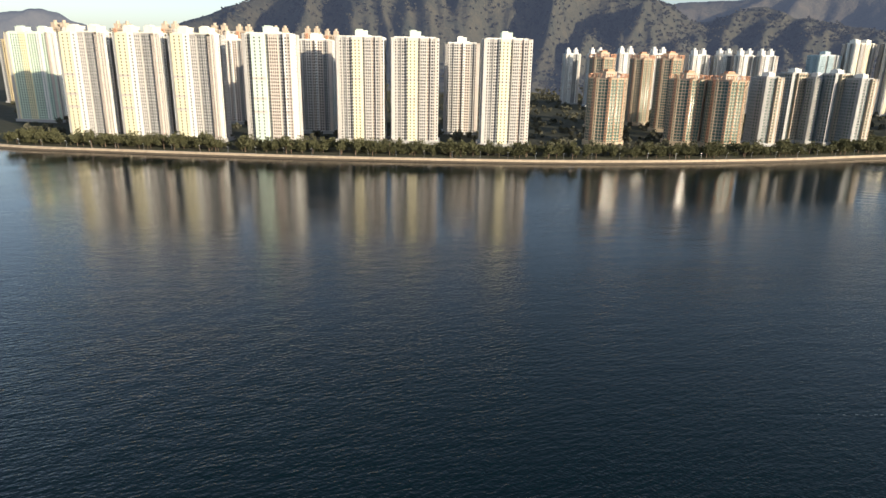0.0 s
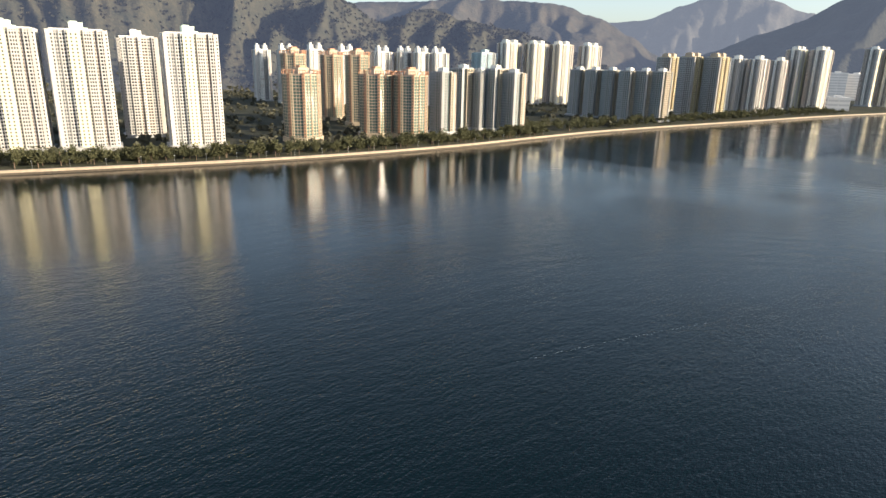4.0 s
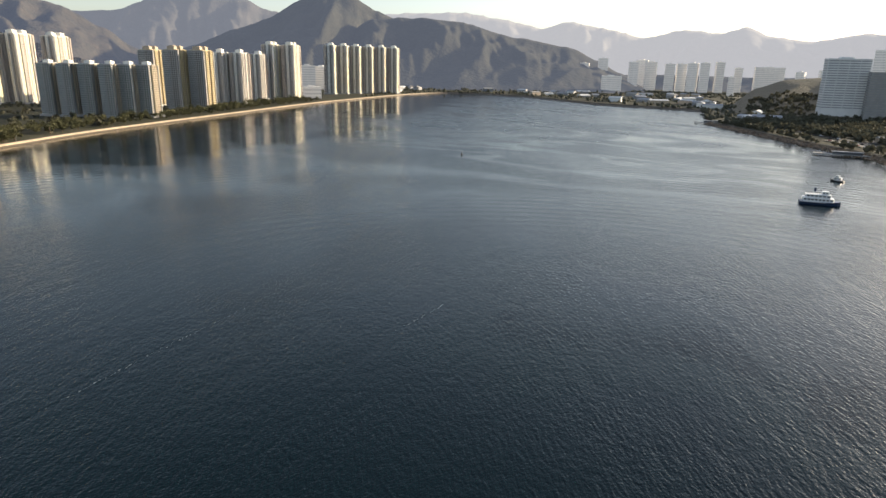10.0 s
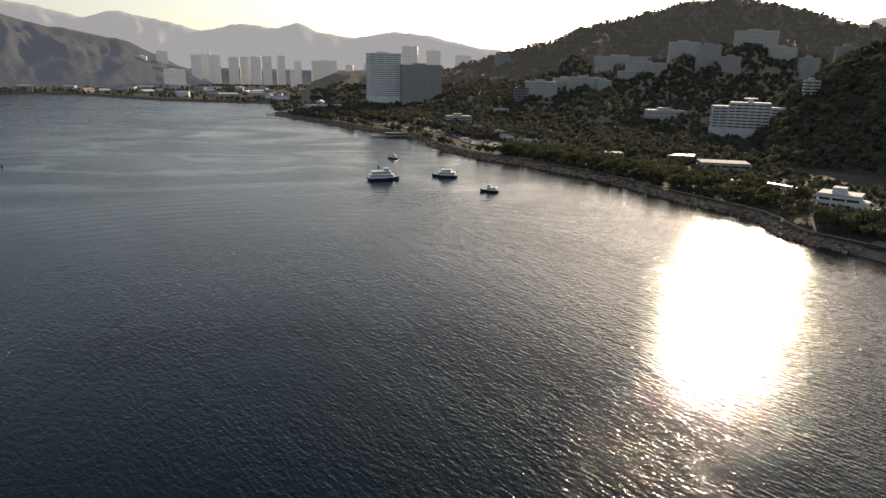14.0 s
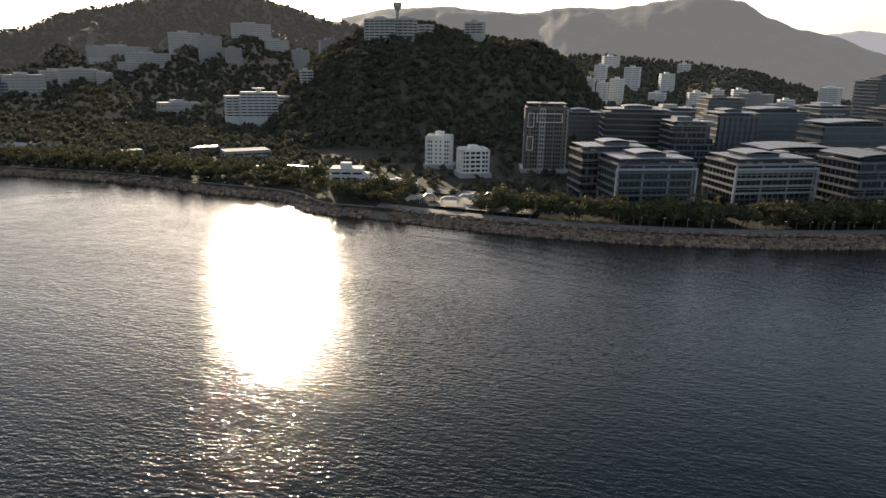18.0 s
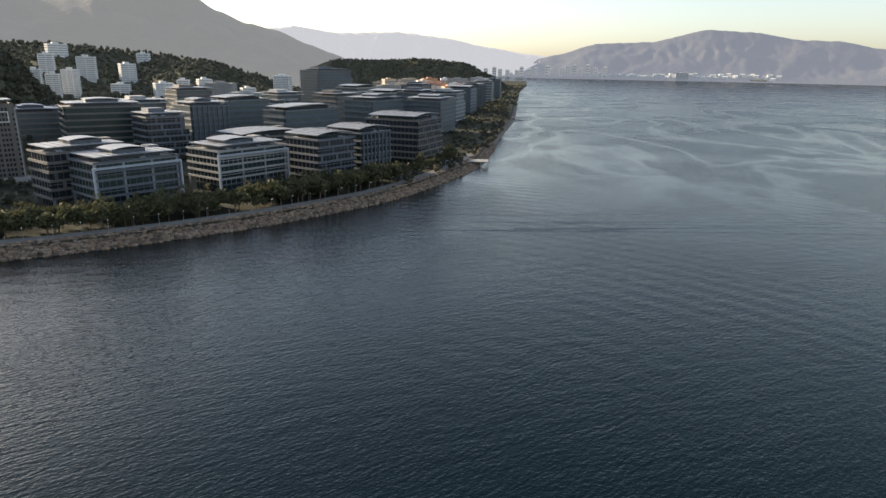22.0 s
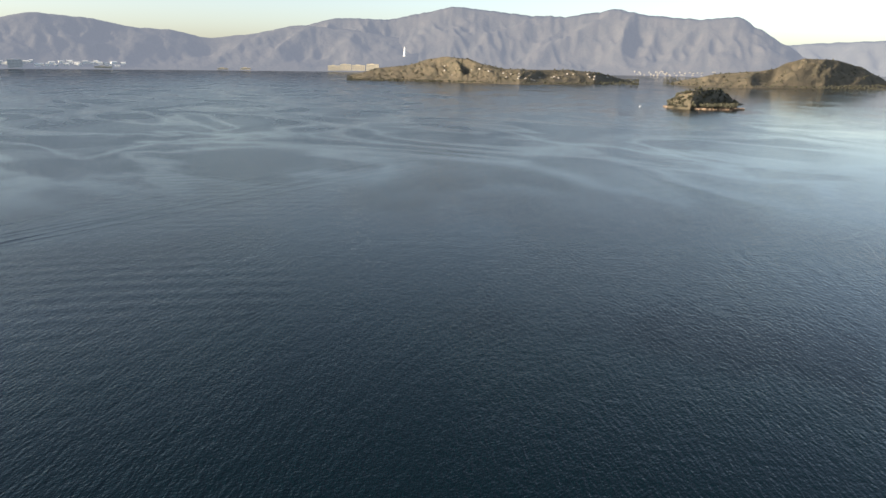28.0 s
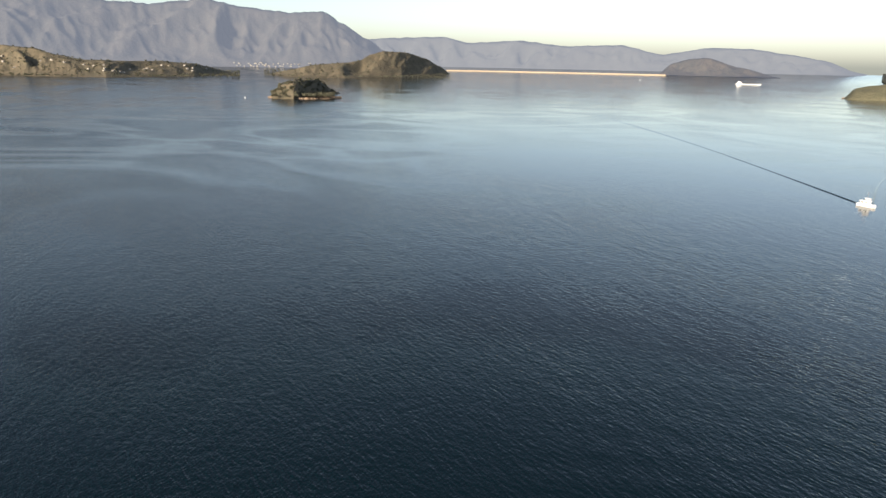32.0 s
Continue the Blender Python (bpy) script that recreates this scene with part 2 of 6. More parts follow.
LEAF_FAR = material("wood_canopy", (0.118, 0.112, 0.078), 0.9, scale=0.05, color2=(0.085, 0.085, 0.06), spec=0.1)
GLASS = material("dark_window_glass", (0.03, 0.037, 0.045), 0.22, vary=0.5, scale=0.4, spec=0.4)
# glass for distant blocks, its colour lightened to imitate haze
HAZE_GLASS = material("haze_paled_window_glass", (0.30, 0.30, 0.30), 0.4, vary=0.2, scale=0.1)
BRICK_DARK = material("dark_brown_brick", (0.17, 0.145, 0.125), 0.8, vary=0.25, scale=0.2)
GLASS_GREEN = material("green_window_glass", (0.03, 0.05, 0.048), 0.25, vary=0.5, scale=0.3, spec=0.35)
WHITE = material("white_painted_render", (0.78, 0.76, 0.70), 0.8, vary=0.12, scale=0.15)
CREAM = material("cream_painted_render", (0.79, 0.74, 0.60), 0.8, vary=0.10, scale=0.15)
PINK = material("pinkish_render", (0.62, 0.54, 0.47), 0.8, vary=0.15, scale=0.15)
PALE_GREEN = material("pale_green_render", (0.62, 0.72, 0.60), 0.8, vary=0.1, scale=0.15)
GREY_TILE = material("grey_wall_tile", (0.40, 0.39, 0.37), 0.7, vary=0.2, scale=0.2)
TAN_TILE = material("tan_wall_tile", (0.50, 0.41, 0.31), 0.75, vary=0.2, scale=0.2)
ORANGE_TILE = material("orange_wall_tile", (0.56, 0.30, 0.18), 0.75, vary=0.2, scale=0.2)
PANEL = material("pale_yellow_panel", (0.80, 0.73, 0.49), 0.8, vary=0.10, scale=0.12)
FLANK = material("weathered_pale_render", (0.56, 0.53, 0.49), 0.85, vary=0.15, scale=0.15)
BLUE_GREY = material("blue_grey_tile", (0.40, 0.41, 0.40), 0.7, vary=0.2, scale=0.2)
CONCRETE = material("weathered_concrete", (0.36, 0.35, 0.33), 0.9, vary=0.25, scale=0.2)
METAL_ROOF = material("pale_metal_roof", (0.30, 0.31, 0.33), 0.5, metal=0.3, vary=0.25, scale=0.12)
DARK_CLAD = material("dark_cladding", (0.10, 0.105, 0.115), 0.5, vary=0.3, scale=0.2)
OFF_METAL = material("silver_cladding", (0.25, 0.265, 0.29), 0.5, metal=0.3, vary=0.15, scale=0.2)
PORTAL = material("pale_grey_frame_cladding", (0.40, 0.42, 0.45), 0.55, vary=0.12, scale=0.2)
OFFICE_BAND = material("grey_office_cladding", (0.135, 0.145, 0.165), 0.6, metal=0.1, vary=0.2, scale=0.15)
SLATE = material("slate_blue_cladding", (0.11, 0.135, 0.16), 0.6, vary=0.25, scale=0.15)
LEAF = material("tree_leaves", (0.118, 0.112, 0.055), 0.8, scale=0.25, color2=(0.058, 0.063, 0.03), spec=0.2)
for leaf_mat in (LEAF, LEAF_FAR):
    nt = leaf_mat.node_tree
    thin, blend = nt.nodes.new("ShaderNodeBsdfTranslucent"), nt.nodes.new("ShaderNodeMixShader")
    blend.inputs[0].default_value = 0.2
    nt.links.new(nt.nodes["Principled BSDF"].inputs["Base Color"].links[0].from_socket, thin.inputs["Color"])
    nt.links.new(nt.nodes["Principled BSDF"].outputs[0], blend.inputs[1])
    nt.links.new(thin.outputs[0], blend.inputs[2])
    nt.links.new(blend.outputs[0], nt.nodes["Material Output"].inputs["Surface"])
BARK = material("tree_bark", (0.14, 0.10, 0.07), 0.95, scale=0.8)
ROCK_PIECE = material("mixed_revetment_rock", (0.40, 0.33, 0.26), 0.9, color2=(0.24, 0.20, 0.165), scale=0.5, bump=0.3, bump_scale=0.9)
nt = ROCK_PIECE.node_tree
isle, tone, tint = nt.nodes.new("ShaderNodeNewGeometry"), nt.nodes.new("ShaderNodeValToRGB"), nt.nodes.new("ShaderNodeMix")
tint.data_type, tint.blend_type = "RGBA", "MULTIPLY"
tint.inputs[0].default_value = 1.0
for k, (at_, col) in enumerate(((0.0, (0.30, 0.27, 0.26)), (0.45, (0.75, 0.66, 0.58)), (0.75, (0.95, 0.80, 0.66)), (1.0, (1.0, 0.97, 0.92)))):
    el = tone.color_ramp.elements[k] if k < 2 else tone.color_ramp.elements.new(at_)
    el.position, el.color = at_, (*col, 1)
src = nt.nodes["Principled BSDF"].inputs["Base Color"].links[0].from_socket
nt.links.new(isle.outputs["Random Per Island"], tone.inputs[0])
nt.links.new(src, tint.inputs[6])
nt.links.new(tone.outputs[0], tint.inputs[7])
nt.links.new(tint.outputs[2], nt.nodes["Principled BSDF"].inputs["Base Color"])
ASPHALT = material("asphalt", (0.06, 0.06, 0.06), 0.9, scale=0.3)


# ---- sea and ground ----
def rim(r):
    """The far sea swells slightly towards the horizon."""
    return 0.0 if r < 3000 else 46.0 * ((r - 3000) / 1900) ** 2


SHORE = [(48, 4300), (44, 1500), (40, 820), (35, 702), (27.8, 633), (19.2, 582), (9.6, 551), (-0.6, 543), (-10.7, 556), (-20.2, 597), (-28.6, 668), (-34.8, 760), (-40.6, 874), (-50.5, 1130),
         (-59.7, 1564), (-68, 2110), (-74.6, 2047), (-82.2, 1682), (-90.4, 1540), (-91.2, 1180), (-92.4, 1121), (-99, 891), (-103.3, 799), (-105.1, 702), (-108.5, 630), (-112, 596), (-119, 528), (-125.8, 462),
         (-132, 422), (-135, 381), (-139.9, 364), (-148.3, 338), (-158.8, 326), (-169.2, 334), (-178.9, 362), (-187.4, 417), (-193.4, 520), (-194.9, 583), (-195.5, 642), (-196.5, 803), (-197.7, 1128),
         (-197.95, 2254), (-198.65, 3300), (-198.3, 3560)]


def smooth_path(pairs, step):
    """Points about step metres apart along the shore given by bearing and distance."""
    pts = [polar(a, d) for a, d in pairs]
    out = []
    for i in range(len(pts) - 1):
        p0, p1, p2, p3 = pts[max(i - 1, 0)], pts[i], pts[i + 1], pts[min(i + 2, len(pts) - 1)]
        k = max(1, int((p2 - p1).length / step))
        m1, m2 = (p2 - p0) * 0.5, (p3 - p1) * 0.5
        lim = (p2 - p1).length
        m1, m2 = (m if m.length < lim * 1.2 else m * (lim * 1.2 / m.length) for m in (m1, m2))
        for j in range(k):
            t = j / k
            out.append(p1 * (2 * t ** 3 - 3 * t ** 2 + 1) + m1 * (t ** 3 - 2 * t ** 2 + t) + p2 * (3 * t ** 2 - 2 * t ** 3) + m2 * (t ** 3 - t ** 2))
    return out + [pts[-1]]


def inland(path):
    """For each point of a path the level unit vector that points away from the water."""
    out = []
    for i in range(len(path)):
        d = path[min(i + 1, len(path) - 1)] - path[max(i - 1, 0)]
        out.append(Vector((d.y, -d.x, 0)).normalized() * -1)
    return out


def bearing(p):
    a = math.degrees(math.atan2(-p.x, p.y))
    return a if a < 60 else a - 360


coast = smooth_path(SHORE, 12)
coast_in = inland(coast)
if coast_in[200].dot(coast[200]) < 0:
    coast_in = [-v for v in coast_in]

g = Geo()
radii = [0.01, 40, 120, 300, 700, 1500, 3000] + [3000 + 1900 * k / 10 for k in range(1, 11)]
g.grid([[tuple(polar(a, r, rim(r))) for a in range(0, 361, 5)] for r in radii])
structure("water", face_up(g), WATER, "dark blue harbour water with small wind ripples", "water", smooth=True)

g = Geo()
rows = [[], []]
for p, n in zip(coast, coast_in):
    low = math.degrees(math.atan2(-p.x, p.y)) > -68.5 and p.y > -400
    for row, (off, z) in zip(rows, ((4.6, 2.7), (9.5, 4.5)) if low else ((6.0, 4.35), (6.6, 4.4))):
        row.append((p.x + n.x * off, p.y + n.y * off, z))
for k in range(1, 14):
    t = (k / 13) ** 1.6
    row = []
    for p, n in zip(coast, coast_in):
        q = p + n * 6.6
        r = q.length
        if k:
            q = q * (1 + t * ((4950 if bearing(p) > -186 else 3700) - r) / r)
        row.append((q.x, q.y, 4.4 + 0.6 * min(k, 2) + rim(q.length) * 1.05 + (noise.noise(q * 0.01) * 1.2 if k > 1 else 0)))
    rows.append(row)
g.grid(rows)
structure("ground", g, GROUND, "flat green and grey waterfront land", "ground", smooth=True)


def strip(name, path, side, profile, mat, label, category):
    """A band along a path: profile lists distance inland and height."""
    g = Geo()
    g.grid([[(p.x + n.x * o, p.y + n.y * o, z) for p, n in zip(path, side)] for o, z in profile])
    return structure(name, g, mat, label, category)


def stretch(az_from, az_to):
    ids = [i for i, p in enumerate(coast) if az_to <= bearing(p) <= az_from]
    return coast[ids[0]:ids[-1] + 2], coast_in[ids[0]:ids[-1] + 2]


east, east_in = stretch(42, -68.5)
south, south_in = stretch(-68.5, -139.9)
west, west_in = stretch(-139.9, -199)
strip("seawall_east", east, east_in, [(0, -1), (0.3, 0.3), (2.0, 2.3), (2.05, 2.75), (2.6, 3.1), (2.9, 3.1), (2.9, 2.8)], TAN_STONE, "tan sloping stone seawall along the promenade", "seawall")
WEED = material("weedy_tide_stone", (0.13, 0.10, 0.065), 0.7, color2=(0.05, 0.042, 0.03), scale=0.4, bump=0.3, bump_scale=0.8)
strip("seawall_foot", east, east_in, [(-1.4, -0.6), (-0.6, 0.35), (0.25, 0.7), (0.95, 1.35), (1.0, 1.0)], WEED, "dark weedy foot of the seawall at the tide line", "seawall")
strip("promenade_east", east, east_in, [(2.9, 2.85), (5.4, 3.05)], PAVING, "pale waterfront promenade path", "pavement")
strip("shore_south", south, south_in, [(-1, -1), (1, 0.6), (5, 2.6), (10, 5.0)], GREY_ROCK, "rough rocky natural shore", "shore")
strip("revetment_west", west, west_in, [(-2, -1.2), (0, 0.2), (9, 3.8), (11.4, 4.9), (12.1, 4.9)], GREY_ROCK, "grey rock revetment below the promenade", "seawall")
strip("promenade_west", west, west_in, [(12.0, 4.92), (18, 5.3)], PAVING, "pale waterfront promenade path", "pavement")


# ---- hills ----
HILLS = []


def ridge(name, pts, dist, front, back, mat, label, seed, rough=1.0, steps=140, across=26, z0=0.0, steep=1.15, category="hill", kind="structure", bow=None, grain=1.0):
    """A range of hills: crest heights at bearings, with spurs and gullies down both flanks."""
    order = sorted(pts)
    az, hh = [p[0] for p in order], [p[1] for p in order]
    line = sorted(bow or [(0.0, dist)])

    def away(a):
        return float(np.interp(a, [p[0] for p in line], [p[1] for p in line]))

    def height(a, r):
        r -= away(a) - dist
        if not az[0] <= a <= az[-1]:
            return -99.0
        j = min(max(int(np.searchsorted(az, a)) - 1, 0), len(az) - 2)
        t = (a - az[j]) / (az[j + 1] - az[j])
        t = t * 0.5 + (3 * t * t - 2 * t ** 3) * 0.5
        h = hh[j] + (hh[j + 1] - hh[j]) * t
        arc = a * dist / 57.3
        h += noise.fractal(Vector((arc / 60, seed, 0)), 1.0, 2.0, 4) * rough * 0.022 * max(h, 30)
        s = (r - dist) / (front if r < dist else back)
        u = abs(s)
        if u >= 1:
            return -99.0
        w = (0.34 * front + 70) * grain
        bend = noise.noise(Vector((arc / w * 0.7, s * 1.5, seed + 7.0))) * 0.5
        spur = 1 - abs(noise.noise(Vector((arc / w + bend + s * 0.5, s * 0.8 + seed * 3.1, seed)))) * 1.9 - abs(noise.noise(Vector((arc / w * 2.7 + s, s * 2.2, seed + 3.0)))) * 0.75 - abs(noise.noise(Vector((arc / w * 6.1 - s, s * 4.5, seed + 5.0)))) * 0.4
        body = (1 - u) ** steep
        z = z0 - 3 + (h - z0 + 3) * (body + (spur - 0.3) * 0.42 * rough * math.sin(math.pi * u) * (0.35 + 0.65 * body))
        return max(z, z0 - 3)

    rows = []
    for i in range(steps + 1):
        a = az[0] + (az[-1] - az[0]) * i / steps
        rs = [dist - front * (1 - k / (across * 0.8)) for k in range(int(across * 0.8))] + [dist + back * k / (across - int(across * 0.8)) for k in range(across - int(across * 0.8) + 1)]
        off = away(a) - dist
        rows.append([tuple(polar(a, r + off, max(height(a, r + off), z0 - 3))) for r in rs])
    g = Geo()
    g.grid(rows)
    HILLS.append(height)
    return structure(name, g, mat, label, category, kind, smooth=True)


SH_AZ = [-p[0] for p in SHORE]
SH_D = [p[1] for p in SHORE]


def shore_at(az):
    """Distance of the shore at a bearing; islands lie beyond it."""
    return 0.0 if az < -201 else float(np.interp(-az, SH_AZ, SH_D))


def ground_z(az, r):
    return max([5.0 + rim(r)] + [h(az, r) for h in HILLS])


def crest(dist, pairs, bow=None):
    """Crest heights from the angle at which the crest stands above the eye's level."""
    line = sorted(bow or [(0.0, dist)])
    return [(a, H_EYE + float(np.interp(a, [p[0] for p in line], [p[1] for p in line])) * math.tan(radians(e))) for a, e in pairs]


ridge("hill_far_north", crest(4700, [(44, 0.2), (40, 1.2), (36, 2.4), (33.8, 2.62), (31.5, 3.0), (30.3, 2.8), (29.3, 2.2), (26, 1.2), (20, 0.6)]), 4700, 500, 150, FAR_HILL_HAZE, "hazy blue mountain far behind the towers", 1)
ridge("hill_east", crest(2700, [(30, -1), (25, 0.8), (21, 2.7), (17, 4.1), (13, 5.8), (7, 7.2), (0, 7.6), (-7, 7.2), (-13, 6.2), (-16.8, 5.0), (-20.2, 3.2), (-22.6, 2.1), (-26, 0.2), (-29, -1)]), 2700, 1100, 400, HILL_EAST_HAZE, "steep green hillside in low sun behind the towers", 2, rough=1.4, steps=300, across=40)
ridge("hill_scrub", crest(2950, [(-14, 0), (-17, 2.0), (-20.2, 3.1), (-24.8, 4.35), (-27.6, 3.5), (-32.1, 2.7), (-36, 1.4), (-40, 0.0), (-43, -1)]), 2950, 1000, 300, HILL_EAST_HAZE, "dark wooded hill with dry brown scrub on top", 3, rough=1.4, steps=160, across=34)
ridge("hill_brown", crest(3700, [(-14, 3), (-19, 4.7), (-22.9, 4.8), (-28, 5.2), (-31.8, 5.05), (-35.5, 4.85), (-38.9, 3.8), (-41.8, 2.3), (-43.6, 1.0), (-46, -0.3)]), 3700, 1100, 300, DISTANT_HAZE, "brown dry hillside beyond the towers", 4, steps=160, across=34)
ridge("mountain_south_east", crest(4600, [(-32, 2), (-36, 3.0), (-39.9, 3.4), (-42.9, 3.64), (-45.1, 4.6), (-48, 5.5), (-50, 5.6), (-52, 5.0), (-54, 4.2), (-58, 3), (-64, 1)]), 4600, 900, 200, FAR_HILL_HAZE, "blue hazy double-peaked mountain", 5)
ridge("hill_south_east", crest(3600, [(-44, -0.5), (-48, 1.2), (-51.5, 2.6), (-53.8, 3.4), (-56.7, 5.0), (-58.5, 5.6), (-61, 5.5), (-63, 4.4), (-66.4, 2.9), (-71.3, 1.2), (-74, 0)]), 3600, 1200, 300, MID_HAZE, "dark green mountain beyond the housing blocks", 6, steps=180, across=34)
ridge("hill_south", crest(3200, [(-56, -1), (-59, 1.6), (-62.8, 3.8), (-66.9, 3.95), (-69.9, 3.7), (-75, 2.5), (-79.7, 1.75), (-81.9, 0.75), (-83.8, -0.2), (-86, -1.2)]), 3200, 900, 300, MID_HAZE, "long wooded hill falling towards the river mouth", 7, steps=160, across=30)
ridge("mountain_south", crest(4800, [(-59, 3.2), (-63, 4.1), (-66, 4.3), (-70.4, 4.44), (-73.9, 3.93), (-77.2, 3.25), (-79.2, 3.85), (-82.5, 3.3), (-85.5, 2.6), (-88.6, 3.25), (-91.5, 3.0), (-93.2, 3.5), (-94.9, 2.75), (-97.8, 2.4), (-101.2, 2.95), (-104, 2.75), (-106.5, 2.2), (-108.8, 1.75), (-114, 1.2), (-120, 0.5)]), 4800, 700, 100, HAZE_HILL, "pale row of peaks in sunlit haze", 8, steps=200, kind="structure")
ridge("hill_campus_south", crest(2300, [(-102, -1.5), (-105, -0.6), (-108, 0.6), (-111.1, 1.55), (-114.7, 2.3), (-117, 3.4), (-119.8, 4.0), (-122.6, 4.75), (-125.5, 5.5), (-129.3, 5.6), (-133.6, 4.8), (-136.1, 3.9), (-141, 3.0), (-146, 2)]), 2300, 1500, 300, RIDGE_HAZE, "wooded campus hillside against the sun", 9, steps=220, across=44, steep=1.35)
ridge("hill_spur", crest(1760, [(-92, -3.2), (-94.5, -1.1), (-96.5, -0.4), (-99, -0.2), (-102, -0.1), (-105.5, -0.2), (-108, 0.0), (-111, -1.2), (-114, -3)]), 1760, 420, 260, RIDGE_HAZE, "low wooded spur above the river mouth", 24, rough=0.5, steps=100, across=26, steep=0.8)
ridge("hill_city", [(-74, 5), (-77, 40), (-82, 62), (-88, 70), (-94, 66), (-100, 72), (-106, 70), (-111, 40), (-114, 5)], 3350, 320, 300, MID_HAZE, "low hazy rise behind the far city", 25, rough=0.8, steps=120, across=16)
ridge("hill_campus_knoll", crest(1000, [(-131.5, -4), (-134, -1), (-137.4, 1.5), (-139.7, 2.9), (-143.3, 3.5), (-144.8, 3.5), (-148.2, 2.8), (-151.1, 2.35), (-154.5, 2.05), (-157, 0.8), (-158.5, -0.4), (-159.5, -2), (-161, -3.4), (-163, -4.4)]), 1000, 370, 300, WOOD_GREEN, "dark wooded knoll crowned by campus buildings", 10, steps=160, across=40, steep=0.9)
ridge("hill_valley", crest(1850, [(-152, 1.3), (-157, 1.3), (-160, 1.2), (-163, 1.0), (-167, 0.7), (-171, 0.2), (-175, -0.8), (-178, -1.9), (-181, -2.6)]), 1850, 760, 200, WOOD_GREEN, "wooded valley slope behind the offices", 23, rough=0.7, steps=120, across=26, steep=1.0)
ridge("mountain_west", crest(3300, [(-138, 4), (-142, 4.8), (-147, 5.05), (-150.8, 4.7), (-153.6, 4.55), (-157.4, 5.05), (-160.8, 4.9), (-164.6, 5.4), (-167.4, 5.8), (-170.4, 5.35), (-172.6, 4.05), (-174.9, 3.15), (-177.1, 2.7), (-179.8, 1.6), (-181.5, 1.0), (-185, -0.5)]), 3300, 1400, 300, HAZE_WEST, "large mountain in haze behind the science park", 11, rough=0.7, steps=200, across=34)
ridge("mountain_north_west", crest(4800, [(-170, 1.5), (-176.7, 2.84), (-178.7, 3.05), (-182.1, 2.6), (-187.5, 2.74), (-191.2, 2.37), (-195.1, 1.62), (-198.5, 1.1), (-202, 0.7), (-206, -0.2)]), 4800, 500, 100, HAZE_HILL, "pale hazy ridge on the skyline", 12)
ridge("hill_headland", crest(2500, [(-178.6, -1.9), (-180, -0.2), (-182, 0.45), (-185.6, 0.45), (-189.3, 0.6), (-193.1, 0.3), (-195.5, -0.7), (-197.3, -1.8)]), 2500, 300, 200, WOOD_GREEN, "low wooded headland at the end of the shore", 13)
ridge("mountain_north", crest(4700, [(-196, -0.3), (-200.9, 1.05), (-204.3, 2.0), (-208.6, 2.16), (-212.8, 3.09), (-216, 2.9), (-219.6, 2.3), (-222, 2.2), (-224.9, 1.64), (-227.6, 1.95), (-232.2, 2.82), (-236, 2.6), (-242, 1.8), (-248, 0.5)]), 4700, 480, 200, FAR_HILL_HAZE, "blue-grey mountains across the harbour", 14, rough=0.7, grain=1.9, steps=300, across=40, z0=20)
ridge("mountain_ridge_north", crest(4880, [(-226, 1), (-230.8, 2.4), (-235.5, 3.48), (-239.7, 3.44), (-242.1, 3.93), (-245.3, 4.56), (-247.9, 4.3), (-251.7, 3.9), (-254.6, 3.82), (-257.3, 4.18), (-258.6, 4.43), (-261.4, 3.9), (-265.3, 3.57), (-268.1, 3.75), (-269.5, 2.9), (-271.6, 1.66), (-273, 0.85), (-275.5, -0.4)]), 4880, 560, 60, FAR_HILL_HAZE, "long serrated mountain ridge with gullied flanks", 15, rough=0.8, grain=1.9, steps=420, across=46, z0=25)
ridge("shore_woods_north", [(-246, 24), (-243, 30), (-239, 33), (-233, 38), (-228, 44), (-222, 40), (-217, 36), (-211, 34), (-206, 32), (-201, 30), (-196, 24)], 4330, 60, 60, DISTANT_HAZE, "low dark woods along the far shore", 22, rough=2.0, steps=240, across=10, z0=22, steep=0.5)
ridge("hills_north_east", crest(4930, [(-268, 0.5), (-271.4, 1.6), (-274.1, 1.8), (-278.2, 1.95), (-280.4, 1.5), (-284.8, 1.75), (-288.6, 1.36), (-293.2, 1.5), (-296.5, 0.8), (-300.3, 1.37), (-303.2, 1.3), (-306, 0.9), (-308.3, 0.5), (-310.5, -0.3), (-312, -0.6)]), 4930, 160, 40, FAR_PALE_HAZE, "pale low hills on the far side of the reservoir", 16, steps=180, z0=40)
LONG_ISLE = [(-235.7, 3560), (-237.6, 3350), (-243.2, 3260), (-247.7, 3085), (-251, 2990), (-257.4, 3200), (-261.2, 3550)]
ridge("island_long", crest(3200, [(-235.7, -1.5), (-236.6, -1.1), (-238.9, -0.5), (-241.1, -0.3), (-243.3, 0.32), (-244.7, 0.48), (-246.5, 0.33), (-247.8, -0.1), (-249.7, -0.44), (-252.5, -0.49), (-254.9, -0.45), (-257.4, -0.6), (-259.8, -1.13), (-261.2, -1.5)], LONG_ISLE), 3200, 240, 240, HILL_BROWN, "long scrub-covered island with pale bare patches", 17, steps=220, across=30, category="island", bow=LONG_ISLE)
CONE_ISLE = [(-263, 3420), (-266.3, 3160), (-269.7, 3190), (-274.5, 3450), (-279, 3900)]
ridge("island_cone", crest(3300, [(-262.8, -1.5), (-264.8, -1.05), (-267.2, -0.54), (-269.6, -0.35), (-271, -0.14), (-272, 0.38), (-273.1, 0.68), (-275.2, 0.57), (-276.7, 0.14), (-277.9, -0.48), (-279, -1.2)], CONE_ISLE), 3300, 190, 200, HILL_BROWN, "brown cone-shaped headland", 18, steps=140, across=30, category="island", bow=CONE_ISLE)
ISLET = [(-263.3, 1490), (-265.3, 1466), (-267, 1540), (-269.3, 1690)]
